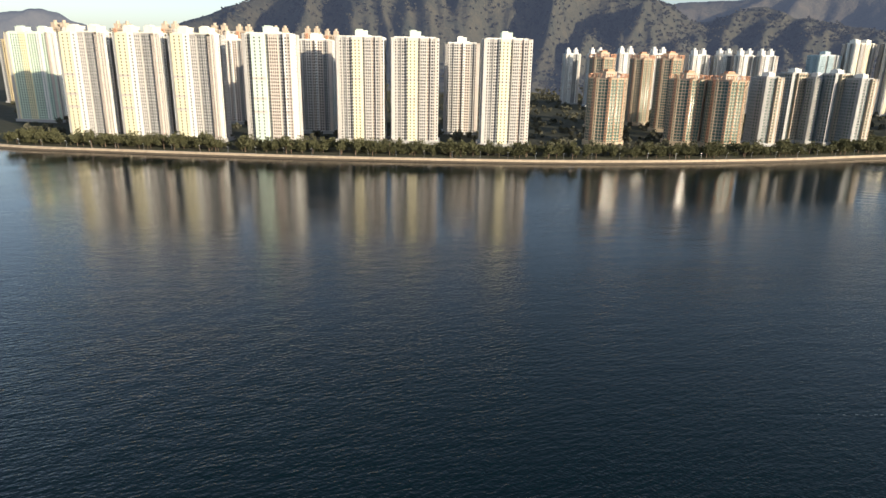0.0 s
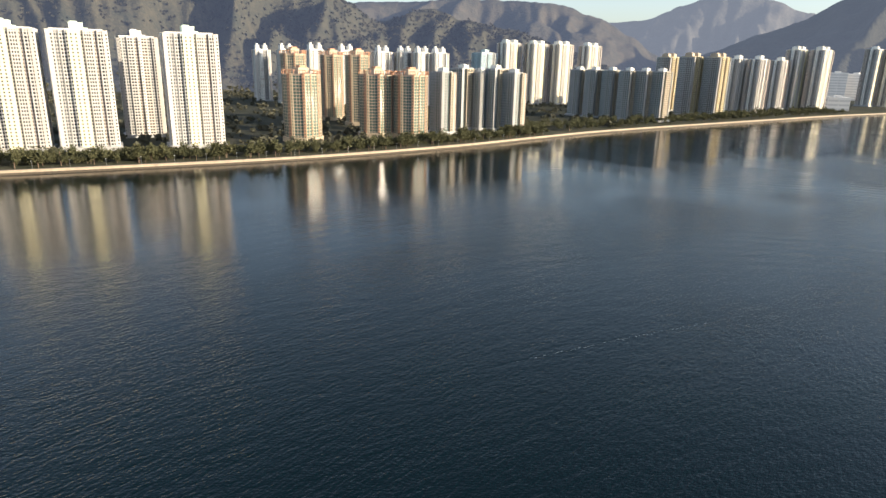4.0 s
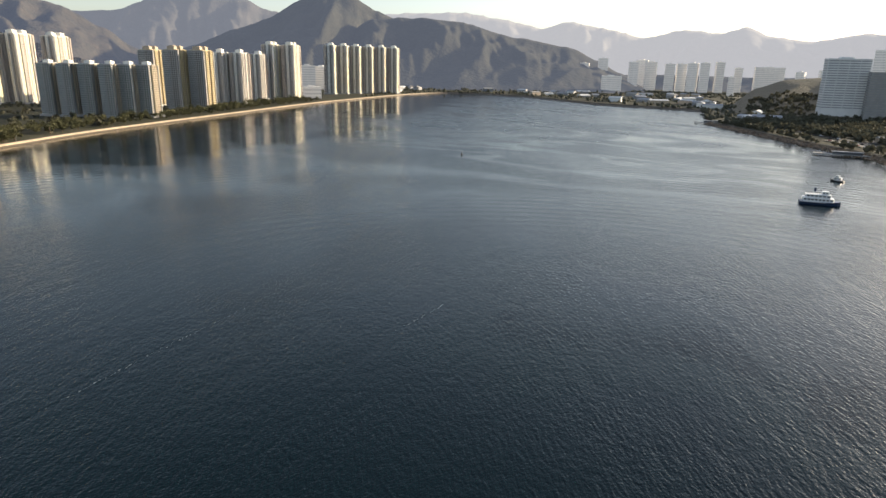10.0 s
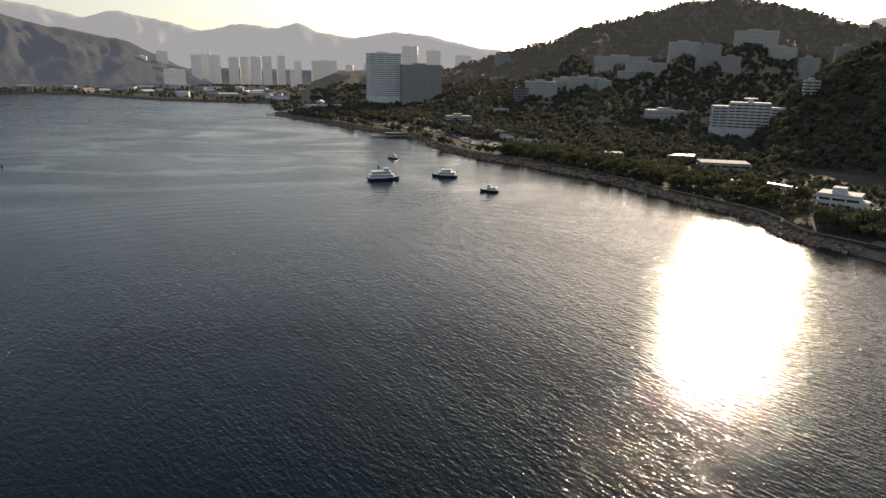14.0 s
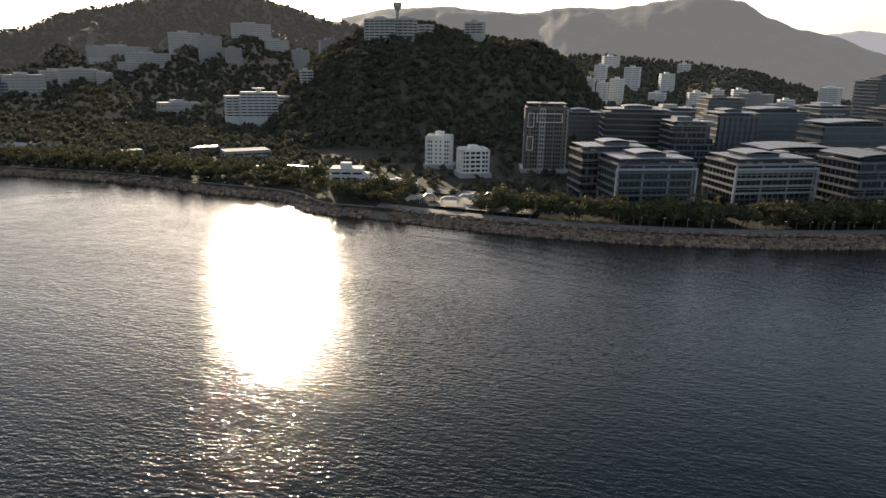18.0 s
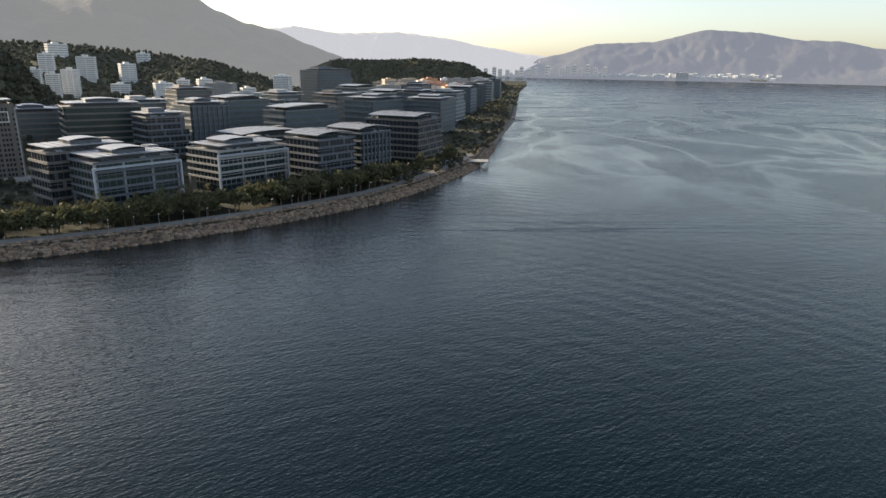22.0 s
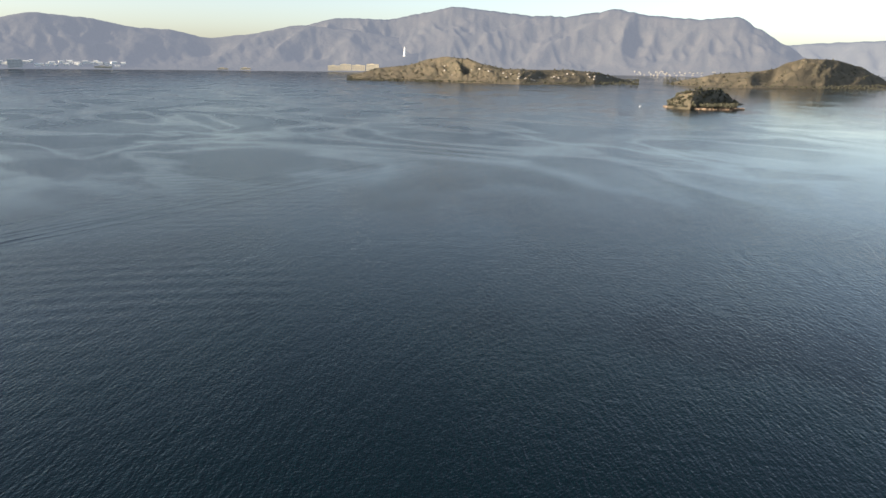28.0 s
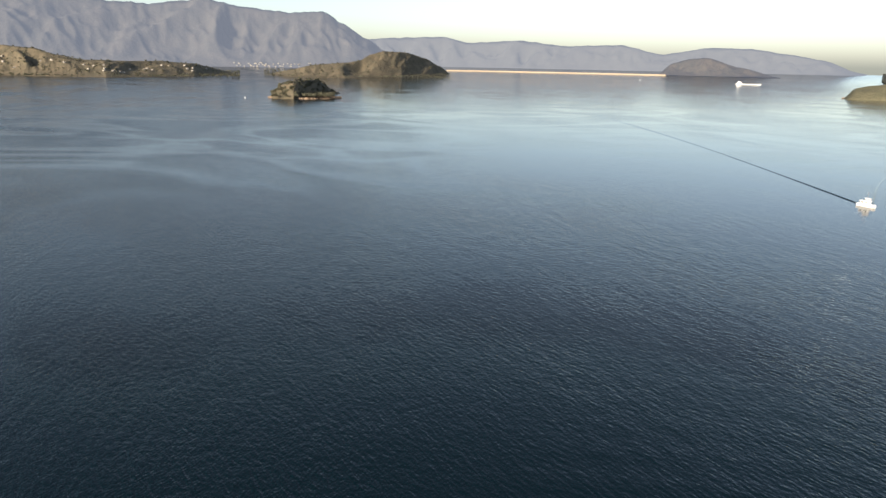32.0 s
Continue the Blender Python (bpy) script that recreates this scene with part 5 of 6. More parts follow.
def boat(name, label, l, w, h, hull, decks, m, mast=True, funnel=None):
    t = thing(name, label, "boat", "", m)
    part("hull", hull_geo(l, w, h), hull, t)
    part("rub_rail", sum_boxes([(-l / 2, -w / 2 - 0.12, h - 0.35, l * 0.14, -w / 2 + 0.02, h - 0.1), (-l / 2, w / 2 - 0.02, h - 0.35, l * 0.14, w / 2 + 0.12, h - 0.1)]), BOAT_WHITE, t)
    z = h
    for x0, x1, ww, hh in decks:
        d = part("cabin", Geo().prism([(x0 * l, -ww * w / 2), (x1 * l, -ww * w / 2), (x1 * l + 0.04 * l, -ww * w / 4), (x1 * l + 0.04 * l, ww * w / 4), (x1 * l, ww * w / 2), (x0 * l, ww * w / 2)], z - 0.1, z + hh, 0.04), BOAT_WHITE, t)
        n = max(2, int((x1 - x0) * l / 2.2))
        for i in range(n):
            xa = x0 * l + (x1 - x0) * l * (i + 0.18) / n
            xb = x0 * l + (x1 - x0) * l * (i + 0.82) / n
            part("window", sum_boxes([(xa, -ww * w / 2 - 0.03, z + hh * 0.42, xb, -ww * w / 2 + 0.1, z + hh * 0.78), (xa, ww * w / 2 - 0.1, z + hh * 0.42, xb, ww * w / 2 + 0.03, z + hh * 0.78)]), GLASS, d)
        part("deck_edge", Geo().box(x0 * l - 0.5, -ww * w / 2 - 0.3, z + hh, x1 * l + 0.5, ww * w / 2 + 0.3, z + hh + 0.18), BOAT_WHITE, d)
        z += hh + 0.18
    if mast:
        part("mast", Geo().tube(decks[-1][0] * l * 0.3, 0, z - 0.2, z + 4.5, 0.16, 0.07, 6).box(decks[-1][0] * l * 0.3 - 0.05, -1.2, z + 2.8, decks[-1][0] * l * 0.3 + 0.05, 1.2, z + 2.95), STEEL, t)
    if funnel:
        part("funnel", Geo().tube(funnel * l, 0, z - 0.4, z + 2.2, 0.9, 0.75, 10), hull, t)
    return t


boat("ferry", "double-deck ferry with a dark blue hull, moored in the bay", 25, 7.5, 2.0, HULL_BLUE, [(-0.42, 0.3, 0.9, 2.4), (-0.36, 0.22, 0.8, 2.2), (0.02, 0.16, 0.55, 2.0)], at(-100.2, 497, 0, -92), funnel=-0.15)
boat("launch", "small white motor launch, moored", 10.5, 3.8, 1.3, HULL_DARK, [(-0.3, 0.2, 0.8, 1.9), (-0.12, 0.1, 0.6, 1.3)], at(-101.1, 618, 0, 60))
boat("motor_yacht", "white motor yacht with a dark hull, moored", 21, 5.6, 1.8, HULL_BLUE, [(-0.4, 0.22, 0.85, 2.1), (-0.25, 0.12, 0.7, 1.9)], at(-105.8, 514, 0, 70))
boat("workboat", "dark wooden workboat with a low cabin, moored", 13.5, 4.2, 1.6, HULL_DARK, [(-0.35, 0.1, 0.75, 1.6), (-0.05, 0.1, 0.5, 1.5)], at(-109.9, 453, 0, 66))
boat("fishing_boat", "cream and green fishing boat under way", 11, 4.0, 1.5, BOAT_WHITE, [(-0.35, 0.15, 0.8, 2.0), (-0.1, 0.12, 0.6, 1.6)], at(47.2, 483, 0, 22))
boat("cargo_ship", "long pale cargo barge with a white bridge", 110, 18, 3.0, BOAT_WHITE, [(-0.45, -0.28, 0.8, 3.6), (-0.44, -0.32, 0.7, 3.2), (-0.42, -0.34, 0.6, 2.6)], at(56.7, 3425, rim(3425), 57))


def buoy(label, az, d, s, mat):
    t = thing("buoy", label, "buoy", "harbour buoys", at(az, d))
    part("float", Geo().tube(0, 0, -0.4, 0.8 * s, 1.1 * s, 1.0 * s, 10), mat, t)
    part("cage", Geo().tube(0, 0, 0.8 * s, 3.2 * s, 0.55 * s, 0.18 * s, 6), mat, t)
    part("lamp", Geo().tube(0, 0, 3.2 * s, 3.8 * s, 0.22 * s, 0.15 * s, 6), STEEL, t)


buoy("dark harbour buoy with a tapering cage", -70.6, 640, 1.0, HULL_DARK)
buoy("small dark harbour buoy", -232.2, 590, 0.45, HULL_DARK)
buoy("small dark harbour buoy", -103.5, 400, 0.35, HULL_DARK)
buoy("small dark harbour buoy", -105.6, 350, 0.35, HULL_DARK)
buoy("pale harbour buoy beside the islet", -261.3, 1450, 1.2, BOAT_WHITE)
buoy("pale harbour buoy near the dam", 65.0, 3600, 3.0, BOAT_WHITE)
for az in (-78.2, -79.0, -80.2, -80.4, -81.6):
    t = thing("mooring_post", "dark wooden mooring post standing in the water", "post", "mooring posts", at(az, 1400))
    part("pile", Geo().tube(0, 0, -2, 4.2, 0.5, 0.45, 7), HULL_DARK, t)
    part("cap", Geo().tube(0, 0, 4.2, 4.7, 0.7, 0.6, 7), STEEL, t)


def wake(name, label, az0, d0, az1, d1, bend, width, height, n=40):
    """A low wave crest left by a boat, curving away from it."""
    a, b = polar(az0, d0), polar(az1, d1)
    side = Vector((-(b - a).y, (b - a).x, 0)).normalized()
    rows = []
    for i in range(n + 1):
        t = i / n
        p = a.lerp(b, t) + side * bend * math.sin(math.pi * t)
        w = width * (0.3 + t)
        h = height * (1 - 0.75 * t)
        rows.append([tuple(p + side * w * o + Vector((0, 0, z * h + 0.01))) for o, z in ((-1, -0.3), (-0.5, 0.35), (-0.1, 1), (0.2, 0.5), (1, -0.3))])
    g = Geo()
    g.grid(rows)
    return structure(name, face_up(g), WATER, label, "water", smooth=True)


def foam_line(name, label, pts, width):
    """Broken line of drifting foam."""
    rng = random.Random(3)
    g = Geo()
    for (a0, d0), (a1, d1) in zip(pts, pts[1:]):
        p0, p1 = polar(a0, d0, 0.06), polar(a1, d1, 0.06)
        n = int((p1 - p0).length / 1.6)
        side = Vector((-(p1 - p0).y, (p1 - p0).x, 0)).normalized()
        for i in range(n):
            if rng.random() < 0.3:
                continue
            w = width * rng.uniform(0.3, 1.2)
            q0, q1 = p0.lerp(p1, i / n), p0.lerp(p1, (i + rng.uniform(0.5, 1.0)) / n)
            o = side * rng.uniform(-0.5, 0.5)
            g.add([tuple(q0 + o - side * w * 0.3), tuple(q0.lerp(q1, 0.5) + o - side * w * 0.5), tuple(q1 + o), tuple(q0.lerp(q1, 0.5) + o + side * w * 0.5)], [(0, 1, 2, 3)])
    return structure(name, g, FOAM, label, "foam")


foam_line("foam_drift_east", "broken line of drifting foam", [(-33.4, 171), (-40.1, 187), (-45, 202), (-51, 225)], 0.22)
foam_line("foam_drift_south", "broken line of drifting foam", [(-64.2, 193.5), (-67, 206), (-69.7, 223)], 0.24)
wake("wake_port", "dark wave line left by the fishing boat", 47.6, 487, 68.2, 1130, -14, 1.5, 0.4)
wake("wake_port_trail", "second dark wave line left by the fishing boat", 47.9, 494, 68.0, 1105, -13, 1.2, 0.2)
wake("wake_starboard", "short wave line beside the fishing boat", 46.8, 492, 45.5, 700, 6, 1.4, 0.4)


for k in range(6):
    wake("wake_crossing", "low parallel wave crest running across the harbour", -191 - 3.5 * ((k * 2) % 5), 331 + 7 * k, -245 + 3 * (k % 3), 566 + 9 * k, 3 - k, 3.0, 0.19 - 0.012 * k, 60)


# ---- street lamps, dome, piers ----
def lamp_post():
    t = thing("street_lamp", "slim grey promenade lamp post with one pale head", "street lamp", "promenade lamps")
    part("pole", Geo().tube(0, 0, -0.3, 6.0, 0.11, 0.07, 6), STEEL, t)
    part("arm", Geo().box(-0.05, -1.1, 5.8, 0.05, 0.05, 5.9), STEEL, t)
    part("head", Geo().prism([(-0.22, -1.5), (0.22, -1.5), (0.22, -0.7), (-0.22, -0.7)], 5.75, 6.0, 0.2), BOAT_WHITE, t)
    return t


lamp0 = lamp_post()
first = True
for path, side, off, z, every in ((w1p, w1n, 13.5, 5.3, 1), (e1, e1n, 5.0, 3.0, 2)):
    for i in range(0, len(path), every):
        p = path[i] + side[i] * off
        m = pose(p.x, p.y, z, 0, 0, math.degrees(math.atan2(side[i].x, -side[i].y)) + 180)
        if first:
            lamp0.matrix_world, first = m, False
        else:
            copy_thing(lamp0, m)

dome = thing("dome_tent", "white dome on the waterfront", "dome", "", at(-112.6, 690, 5))
g = Geo()
g.grid([[(5.5 * math.cos(e) * math.cos(a), 5.5 * math.cos(e) * math.sin(a), 5.5 * math.sin(e) * 0.85) for a in [k * math.pi / 10 for k in range(21)]] for e in [k * math.pi / 12 for k in range(7)]])
part("shell", g, BOAT_WHITE, dome, smooth=True)
part("base_ring", Geo().tube(0, 0, -0.5, 0.6, 5.7, 5.7, 20), CONCRETE, dome)


def pier(label, az, d, l, w, rz, z=2.6, shed_on=True):
    t = thing("pier", label, "pier", "piers", at(az, d, 0, rz))
    part("deck", Geo().box(-l / 2, -w / 2, z - 0.7, l / 2, w / 2, z), CONCRETE, t)
    for i in range(int(l / 9) + 1):
        for y in (-w / 2 + 0.6, w / 2 - 0.6):
            part("pile", Geo().tube(-l / 2 + 1 + i * 9, y, -2, z - 0.65, 0.45, 0.45, 7), CONCRETE, t)
    if not shed_on:
        return t
    part("shed", Geo().box(-l * 0.2, -w * 0.3, z - 0.05, l * 0.25, w * 0.3, z + 2.6), DARK_CLAD, t)
    part("shed_roof", Geo().box(-l * 0.22, -w * 0.36, z + 2.6, l * 0.27, w * 0.36, z + 2.9), METAL_ROOF, t)
    return t


pier("concrete pier with a long low shed", -101.3, 818, 62, 9, -98)
pier("small dark pier at the point", -91.4, 1200, 50, 12, -88)
pier("square concrete landing on the promenade", -197.55, 1100, 34, 22, 162, 3.4, False)
pier("viewing deck on the bend of the promenade", -194.15, 566, 26, 16, 165, 4.6, False)


# ---- campus, city and far buildings ----
def block(name, label, w, d, h, storeys, wall, group, m, hut=True, glass=None, base=12.0, cat="building"):
    t = thing(name, label, cat, group, m)
    # past 1000 m the default glass is the one paled for haze
    part("core", Geo().box(-w / 2 + 0.8, -d / 2 + 0.8, -base, w / 2 - 0.8, d / 2 - 0.8, h - 0.3), glass or (HAZE_GLASS if m.translation.length > 1000 else GLASS), t)
    part("plinth", Geo().box(-w / 2 - 0.1, -d / 2 - 0.1, -base, w / 2 + 0.1, d / 2 + 0.1, 0.6), wall, t)
    fh = h / storeys
    for k in range(storeys):
        part("storey_wall", sum_boxes([(*b[:2], 0.6 + k * fh + fh * 0.42, *b[2:], 0.6 + (k + 1) * fh) for b in ring(w, d, 0.9)]), wall, t)
    n = max(2, int(w / (7 if m.translation.length < 1300 else 16)))
    if m.translation.length > 1300:
        tagged(part("facade_grid", sum_boxes([(-w / 2 + w * i / n - 0.5, -d / 2 - 0.35, 0, -w / 2 + w * i / n + 0.5, -d / 2 + 0.3, h) for i in range(n + 1)]), wall, t), kind="stuff")
        n = -1
    for i in range(n + 1):
        x = -w / 2 + w * i / n
        part("pier_strip", Geo().box(x - 0.5, -d / 2 - 0.35, 0, x + 0.5, -d / 2 + 0.3, h), wall, t)
    part("roof_slab", Geo().box(-w / 2, -d / 2, h + 0.2, w / 2, d / 2, h + 1.0), wall, t)
    if hut:
        part("roof_hut", Geo().box(-w * 0.2, -d * 0.25, h + 0.9, w * 0.12, d * 0.25, h + 4.2), wall, t)
    return t


OFF_WHITE = material("off_white_wall", (0.74, 0.73, 0.70), 0.85, vary=0.15, scale=0.1)
# haze over far walls, put in as a pale base and emission
HAZE_WALL = material("haze_glow_far_wall", (0.70, 0.67, 0.62), 0.85, vary=0.15, scale=0.05, haze_glow=(0.5, 0.49, 0.47, 0.13))
CAMPUS = [("white campus laboratory block", -114.0, 1240, 56, 24, 34, 7, OFF_WHITE), ("dark campus block beside the laboratory", -112.3, 1230, 24, 20, 28, 6, DARK_CLAD), ("long white campus block", -117.6, 1300, 60, 22, 22, 5, OFF_WHITE), ("white campus wing with flat roof", -119.3, 1290, 26, 20, 24, 6, OFF_WHITE),
          ("long campus residence on the upper slope", -120.6, 1520, 120, 20, 22, 6, OFF_WHITE), ("white campus block among trees", -122.6, 1420, 80, 20, 20, 5, OFF_WHITE), ("low white sports hall", -124.5, 1000, 54, 30, 16, 3, OFF_WHITE), ("tall grey campus block", -127.3, 1360, 40, 24, 46, 10, CONCRETE),
          ("white campus block on the upper slope", -130.6, 1500, 80, 22, 32, 8, OFF_WHITE), ("grey campus tower among trees", -134.5, 1300, 30, 24, 40, 9, CONCRETE), ("campus block on the knoll's flank", -136.9, 1060, 30, 22, 36, 9, CONCRETE), ("white campus block on the hilltop", -141.4, 930, 44, 18, 26, 7, OFF_WHITE),
          ("white flat-roofed hilltop wing", -143.4, 930, 30, 18, 24, 6, OFF_WHITE), ("low white hilltop block", -145.0, 950, 26, 16, 12, 3, OFF_WHITE), ("white flat-roofed hilltop hall", -149.4, 950, 26, 16, 14, 4, OFF_WHITE), ("pale house by the shore road", -106.9, 950, 36, 18, 14, 4, OFF_WHITE), ("small pale house on the slope", -110.6, 1100, 26, 14, 10, 3, OFF_WHITE),
          ("small white campus house", -134.9, 905, 16, 14, 22, 6, OFF_WHITE), ("white terraced campus block", -116.0, 1330, 44, 20, 24, 6, OFF_WHITE), ("pale campus wing among trees", -121.4, 1400, 50, 20, 22, 5, OFF_WHITE), ("pale campus block on the upper slope", -125.4, 1480, 60, 20, 30, 7, OFF_WHITE), ("pale campus block on the upper slope", -132.6, 1420, 46, 20, 30, 8, OFF_WHITE), ("grey campus block on the upper slope", -129.0, 1280, 30, 20, 28, 7, CONCRETE), ("low grey shed with a wide roof", -129.5, 600, 40, 22, 7, 2, CONCRETE), ("huge pale block by the slope", -100.3, 1400, 68, 40, 86, 20, OFF_WHITE), ("dark wide block by the slope", -103.5, 1390, 84, 40, 72, 17, CONCRETE), ("low shed roof by the shore", -126.3, 640, 30, 16, 6, 2, METAL_ROOF), ("low pale hut by the shore", -120.3, 640, 24, 12, 5, 2, OFF_WHITE),
          ("bright white block among the offices", -177.5, 1480, 34, 24, 44, 12, OFF_WHITE), ("grey block behind the offices", -172.5, 1250, 50, 24, 36, 9, CONCRETE), ("grey block behind the offices", -174.5, 1120, 50, 26, 34, 8, BLUE_GREY), ("grey block behind the offices", -176.6, 900, 56, 30, 36, 8, CONCRETE),
          ("white block with long windows", -185.0, 1180, 50, 26, 36, 9, OFF_WHITE), ("tan block behind the offices", -187.5, 1480, 60, 26, 40, 10, TAN_TILE), ("tan block behind the offices", -190.3, 1650, 60, 26, 40, 10, ORANGE_TILE), ("tan block behind the offices", -188.6, 1850, 60, 26, 44, 11, TAN_TILE), ("grey block behind the offices", -192.6, 1950, 60, 26, 46, 12, CONCRETE), ("grey block behind the offices", -194.5, 2150, 60, 26, 46, 12, BLUE_GREY)]
PALE_WALL = material("pale_weathered_wall", (0.56, 0.55, 0.53), 0.85, vary=0.15, scale=0.1)
CAMPUS_WALL = material("grey_campus_wall", (0.46, 0.45, 0.42), 0.85, vary=0.2, scale=0.1)
for label, az, d, w, dp, h, st, mat in CAMPUS:
    # off-white blocks on bearings above -155 take the greyer wall, except the huge one
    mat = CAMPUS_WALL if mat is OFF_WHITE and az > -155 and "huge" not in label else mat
    low = {"white campus block on the hilltop": 148 - h, "white flat-roofed hilltop wing": 149 - h, "low white hilltop block": 143 - h, "white flat-roofed hilltop hall": 147 - h}.get(label, ground_z(az, d - dp * 0.5) - 1) if "hilltop" in label else 113 - h if "huge" in label else 91 - h if "dark wide" in label else ground_z(az, d - dp * 0.5) - 1
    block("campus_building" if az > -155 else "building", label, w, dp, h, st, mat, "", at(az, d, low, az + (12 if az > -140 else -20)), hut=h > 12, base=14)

VALLEY = [(-159.32, 24, 69, 26, 14), (-160.48, 24, 62, 19, 14), (-161.65, 30, 68, 24, 14), (-160.23, 26, 93, 60, 10), (-162.83, 34, 91, 53, 12), (-165.57, 30, 81, 46, 11), (-165.0, 36, 46, 27, 6), (-168.08, 40, 47, 23, 7), (-166.85, 24, 97, 82, 4), (-160.94, 36, 110, 92, 5), (-169.6, 24, 52, 30, 6), (-171.2, 30, 56, 38, 5), (-172.8, 26, 44, 28, 5), (-174.6, 30, 40, 22, 5)]
for az, w, top, foot, st in VALLEY:
    d = 1150
    while d < 1840 and ground_z(az, d) < H_EYE + (foot - H_EYE) * d / 1250:
        d += 15
    s = d / 1250
    block("apartment_block", "white apartment block on the valley slope", w * s * 0.8, 16 * s, (top - foot) * s, st, OFF_WHITE, "valley apartment blocks", at(az, d, ground_z(az, d) - 1, az + (18 if st % 2 else -12)), base=10)
rnd = random.Random(31)
for i in range(22):
    az, d = -185.5 - 9.3 * ((i * 0.382) % 1), 1350 + 36 * i
    block("building", "small block in the rows behind the promenade offices", rnd.uniform(26, 44), 22, rnd.uniform(26, 44), 4, (OFF_WHITE, TAN_TILE, ORANGE_TILE, CONCRETE, PINK)[i % 5], "rear park blocks", at(az, d, 5, az + rnd.uniform(-30, 30)), base=4)
for label, az, d, w, dp, h, st, rz in (("white marine laboratory by the shore", -138.2, 436, 22, 16, 14, 4, 215), ("low white wing of the shore laboratory", -139.9, 428, 14, 12, 8, 2, 215), ("white rounded campus block with a disc on its roof", -130.9, 880, 46, 22, 30, 8, 229), ("curved wing of the rounded campus block", -128.9, 884, 24, 20, 25, 7, 240), ("curved wing of the rounded campus block", -132.9, 884, 24, 20, 25, 7, 218)):
    low = 21.0 if "rounded" in label else ground_z(az, d - dp * 0.5) - 1
    t = block("campus_building", label, w, dp, h, st, PALE_WALL, "", at(az, d, low, rz), hut=h < 26 and d < 800, base=14)
    if h == 30:
        part("roof_disc", Geo().tube(0, 0, 30.8, 34.5, 3, 3, 14).tube(0, 0, 34.5, 36.0, 8, 8, 20), WHITE, t, "round white roof disc")

# water tower on the hilltop
t = thing("water_tower", "concrete water tower with a flared head on the hilltop", "water tower", "", at(-142.75, 1000, ground_z(-142.75, 1000) - 2, 0))
part("shaft", Geo().tube(0, 0, -4, 24, 2.6, 2.4, 12), CONCRETE, t)
part("head", Geo().tube(0, 0, 24, 29, 3.0, 6.5, 14).tube(0, 0, 29.0, 35, 6.5, 6.5, 14), CONCRETE, t)

# building under construction with two cranes
t = block("unfinished_block", "unfinished concrete block with two cranes on top", 40, 26, 34, 9, CONCRETE, "", at(-110.6, 1950, ground_z(-110.6, 1950) - 2, -100), hut=False, cat="building")
for x in (-10, 9):
    c = part("crane_mast", sum_boxes([(x - 0.7, -0.7, 34, x + 0.7, 0.7, 62)]), STEEL, t, "steel tower crane")
    part("crane_jib", sum_boxes([(x - 10, -0.5, 60, x + 24, 0.5, 61.4), (x - 0.5, -0.5, 61, x + 0.5, 0.5, 68)]), STEEL, c)

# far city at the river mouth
# city glass lightened and made to emit, as if seen through haze
HAZE_CITY_GLASS = material("haze_glow_city_glass", (0.52, 0.50, 0.47), 0.5, vary=0.2, scale=0.1, haze_glow=(0.5, 0.49, 0.47, 0.115))
rnd = random.Random(5)
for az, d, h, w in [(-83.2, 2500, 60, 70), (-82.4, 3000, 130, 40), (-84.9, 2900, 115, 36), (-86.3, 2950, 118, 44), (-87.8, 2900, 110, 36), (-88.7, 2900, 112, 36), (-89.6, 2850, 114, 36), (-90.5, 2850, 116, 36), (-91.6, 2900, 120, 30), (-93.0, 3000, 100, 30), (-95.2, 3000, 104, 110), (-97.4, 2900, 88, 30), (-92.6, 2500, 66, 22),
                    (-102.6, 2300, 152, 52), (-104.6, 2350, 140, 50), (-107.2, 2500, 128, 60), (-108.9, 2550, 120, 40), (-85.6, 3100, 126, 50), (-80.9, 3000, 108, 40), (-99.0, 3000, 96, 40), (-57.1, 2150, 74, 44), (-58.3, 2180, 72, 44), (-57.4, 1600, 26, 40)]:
    block("city_block", "pale city tower in the haze beyond the river mouth" if h > 80 else "pale low city block beyond the river mouth", w, 30, h, max(3, int(h / 7)), HAZE_WALL, "far city blocks", at(az, d, 5, az + rnd.uniform(-15, 15)), base=3, glass=HAZE_CITY_GLASS, cat="tower block")
HOUSE_ROOFS = [CONCRETE, OFF_WHITE, METAL_ROOF, TAN_TILE]


def shed(label, w, d, h, mat, roof, group, m):
    t = thing("shed", label, "shed", group, m)
    part("body", Geo().box(-w / 2, -d / 2, -3, w / 2, d / 2, h), mat, t)
    part("roof", Geo().add([(-w / 2 - 0.6, -d / 2 - 0.6, h - 0.2), (w / 2 + 0.6, -d / 2 - 0.6, h - 0.2), (w / 2 + 0.6, d / 2 + 0.6, h - 0.2), (-w / 2 - 0.6, d / 2 + 0.6, h - 0.2), (-w / 2 - 0.6, 0, h + d * 0.18), (w / 2 + 0.6, 0, h + d * 0.18)], [(0, 1, 5, 4), (2, 3, 4, 5), (0, 4, 3), (1, 2, 5), (3, 2, 1, 0)]), roof, t)
    if m.translation.length < 2600:
        part("door", Geo().box(-w * 0.12, -d / 2 - 0.08, 0, w * 0.12, -d / 2 + 0.05, h * 0.7), DARK_CLAD, t)
    return t


for i in range(70):
    az = rnd.uniform(-96, -63)
    r0 = np.interp(-az, [63, 68, 74.6, 82.2, 90.4, 92, 96], [1950, 2250, 2150, 1800, 1640, 1300, 1150])
    d = r0 + rnd.random() ** 1.5 * 600
    shed("low workshop shed near the river mouth", rnd.uniform(18, 50), rnd.uniform(12, 24), rnd.uniform(5, 12), rnd.choice(HOUSE_ROOFS), rnd.choice([METAL_ROOF, CONCRETE, OFF_WHITE]), "river mouth sheds", at(az, d, 5, rnd.uniform(0, 180)))

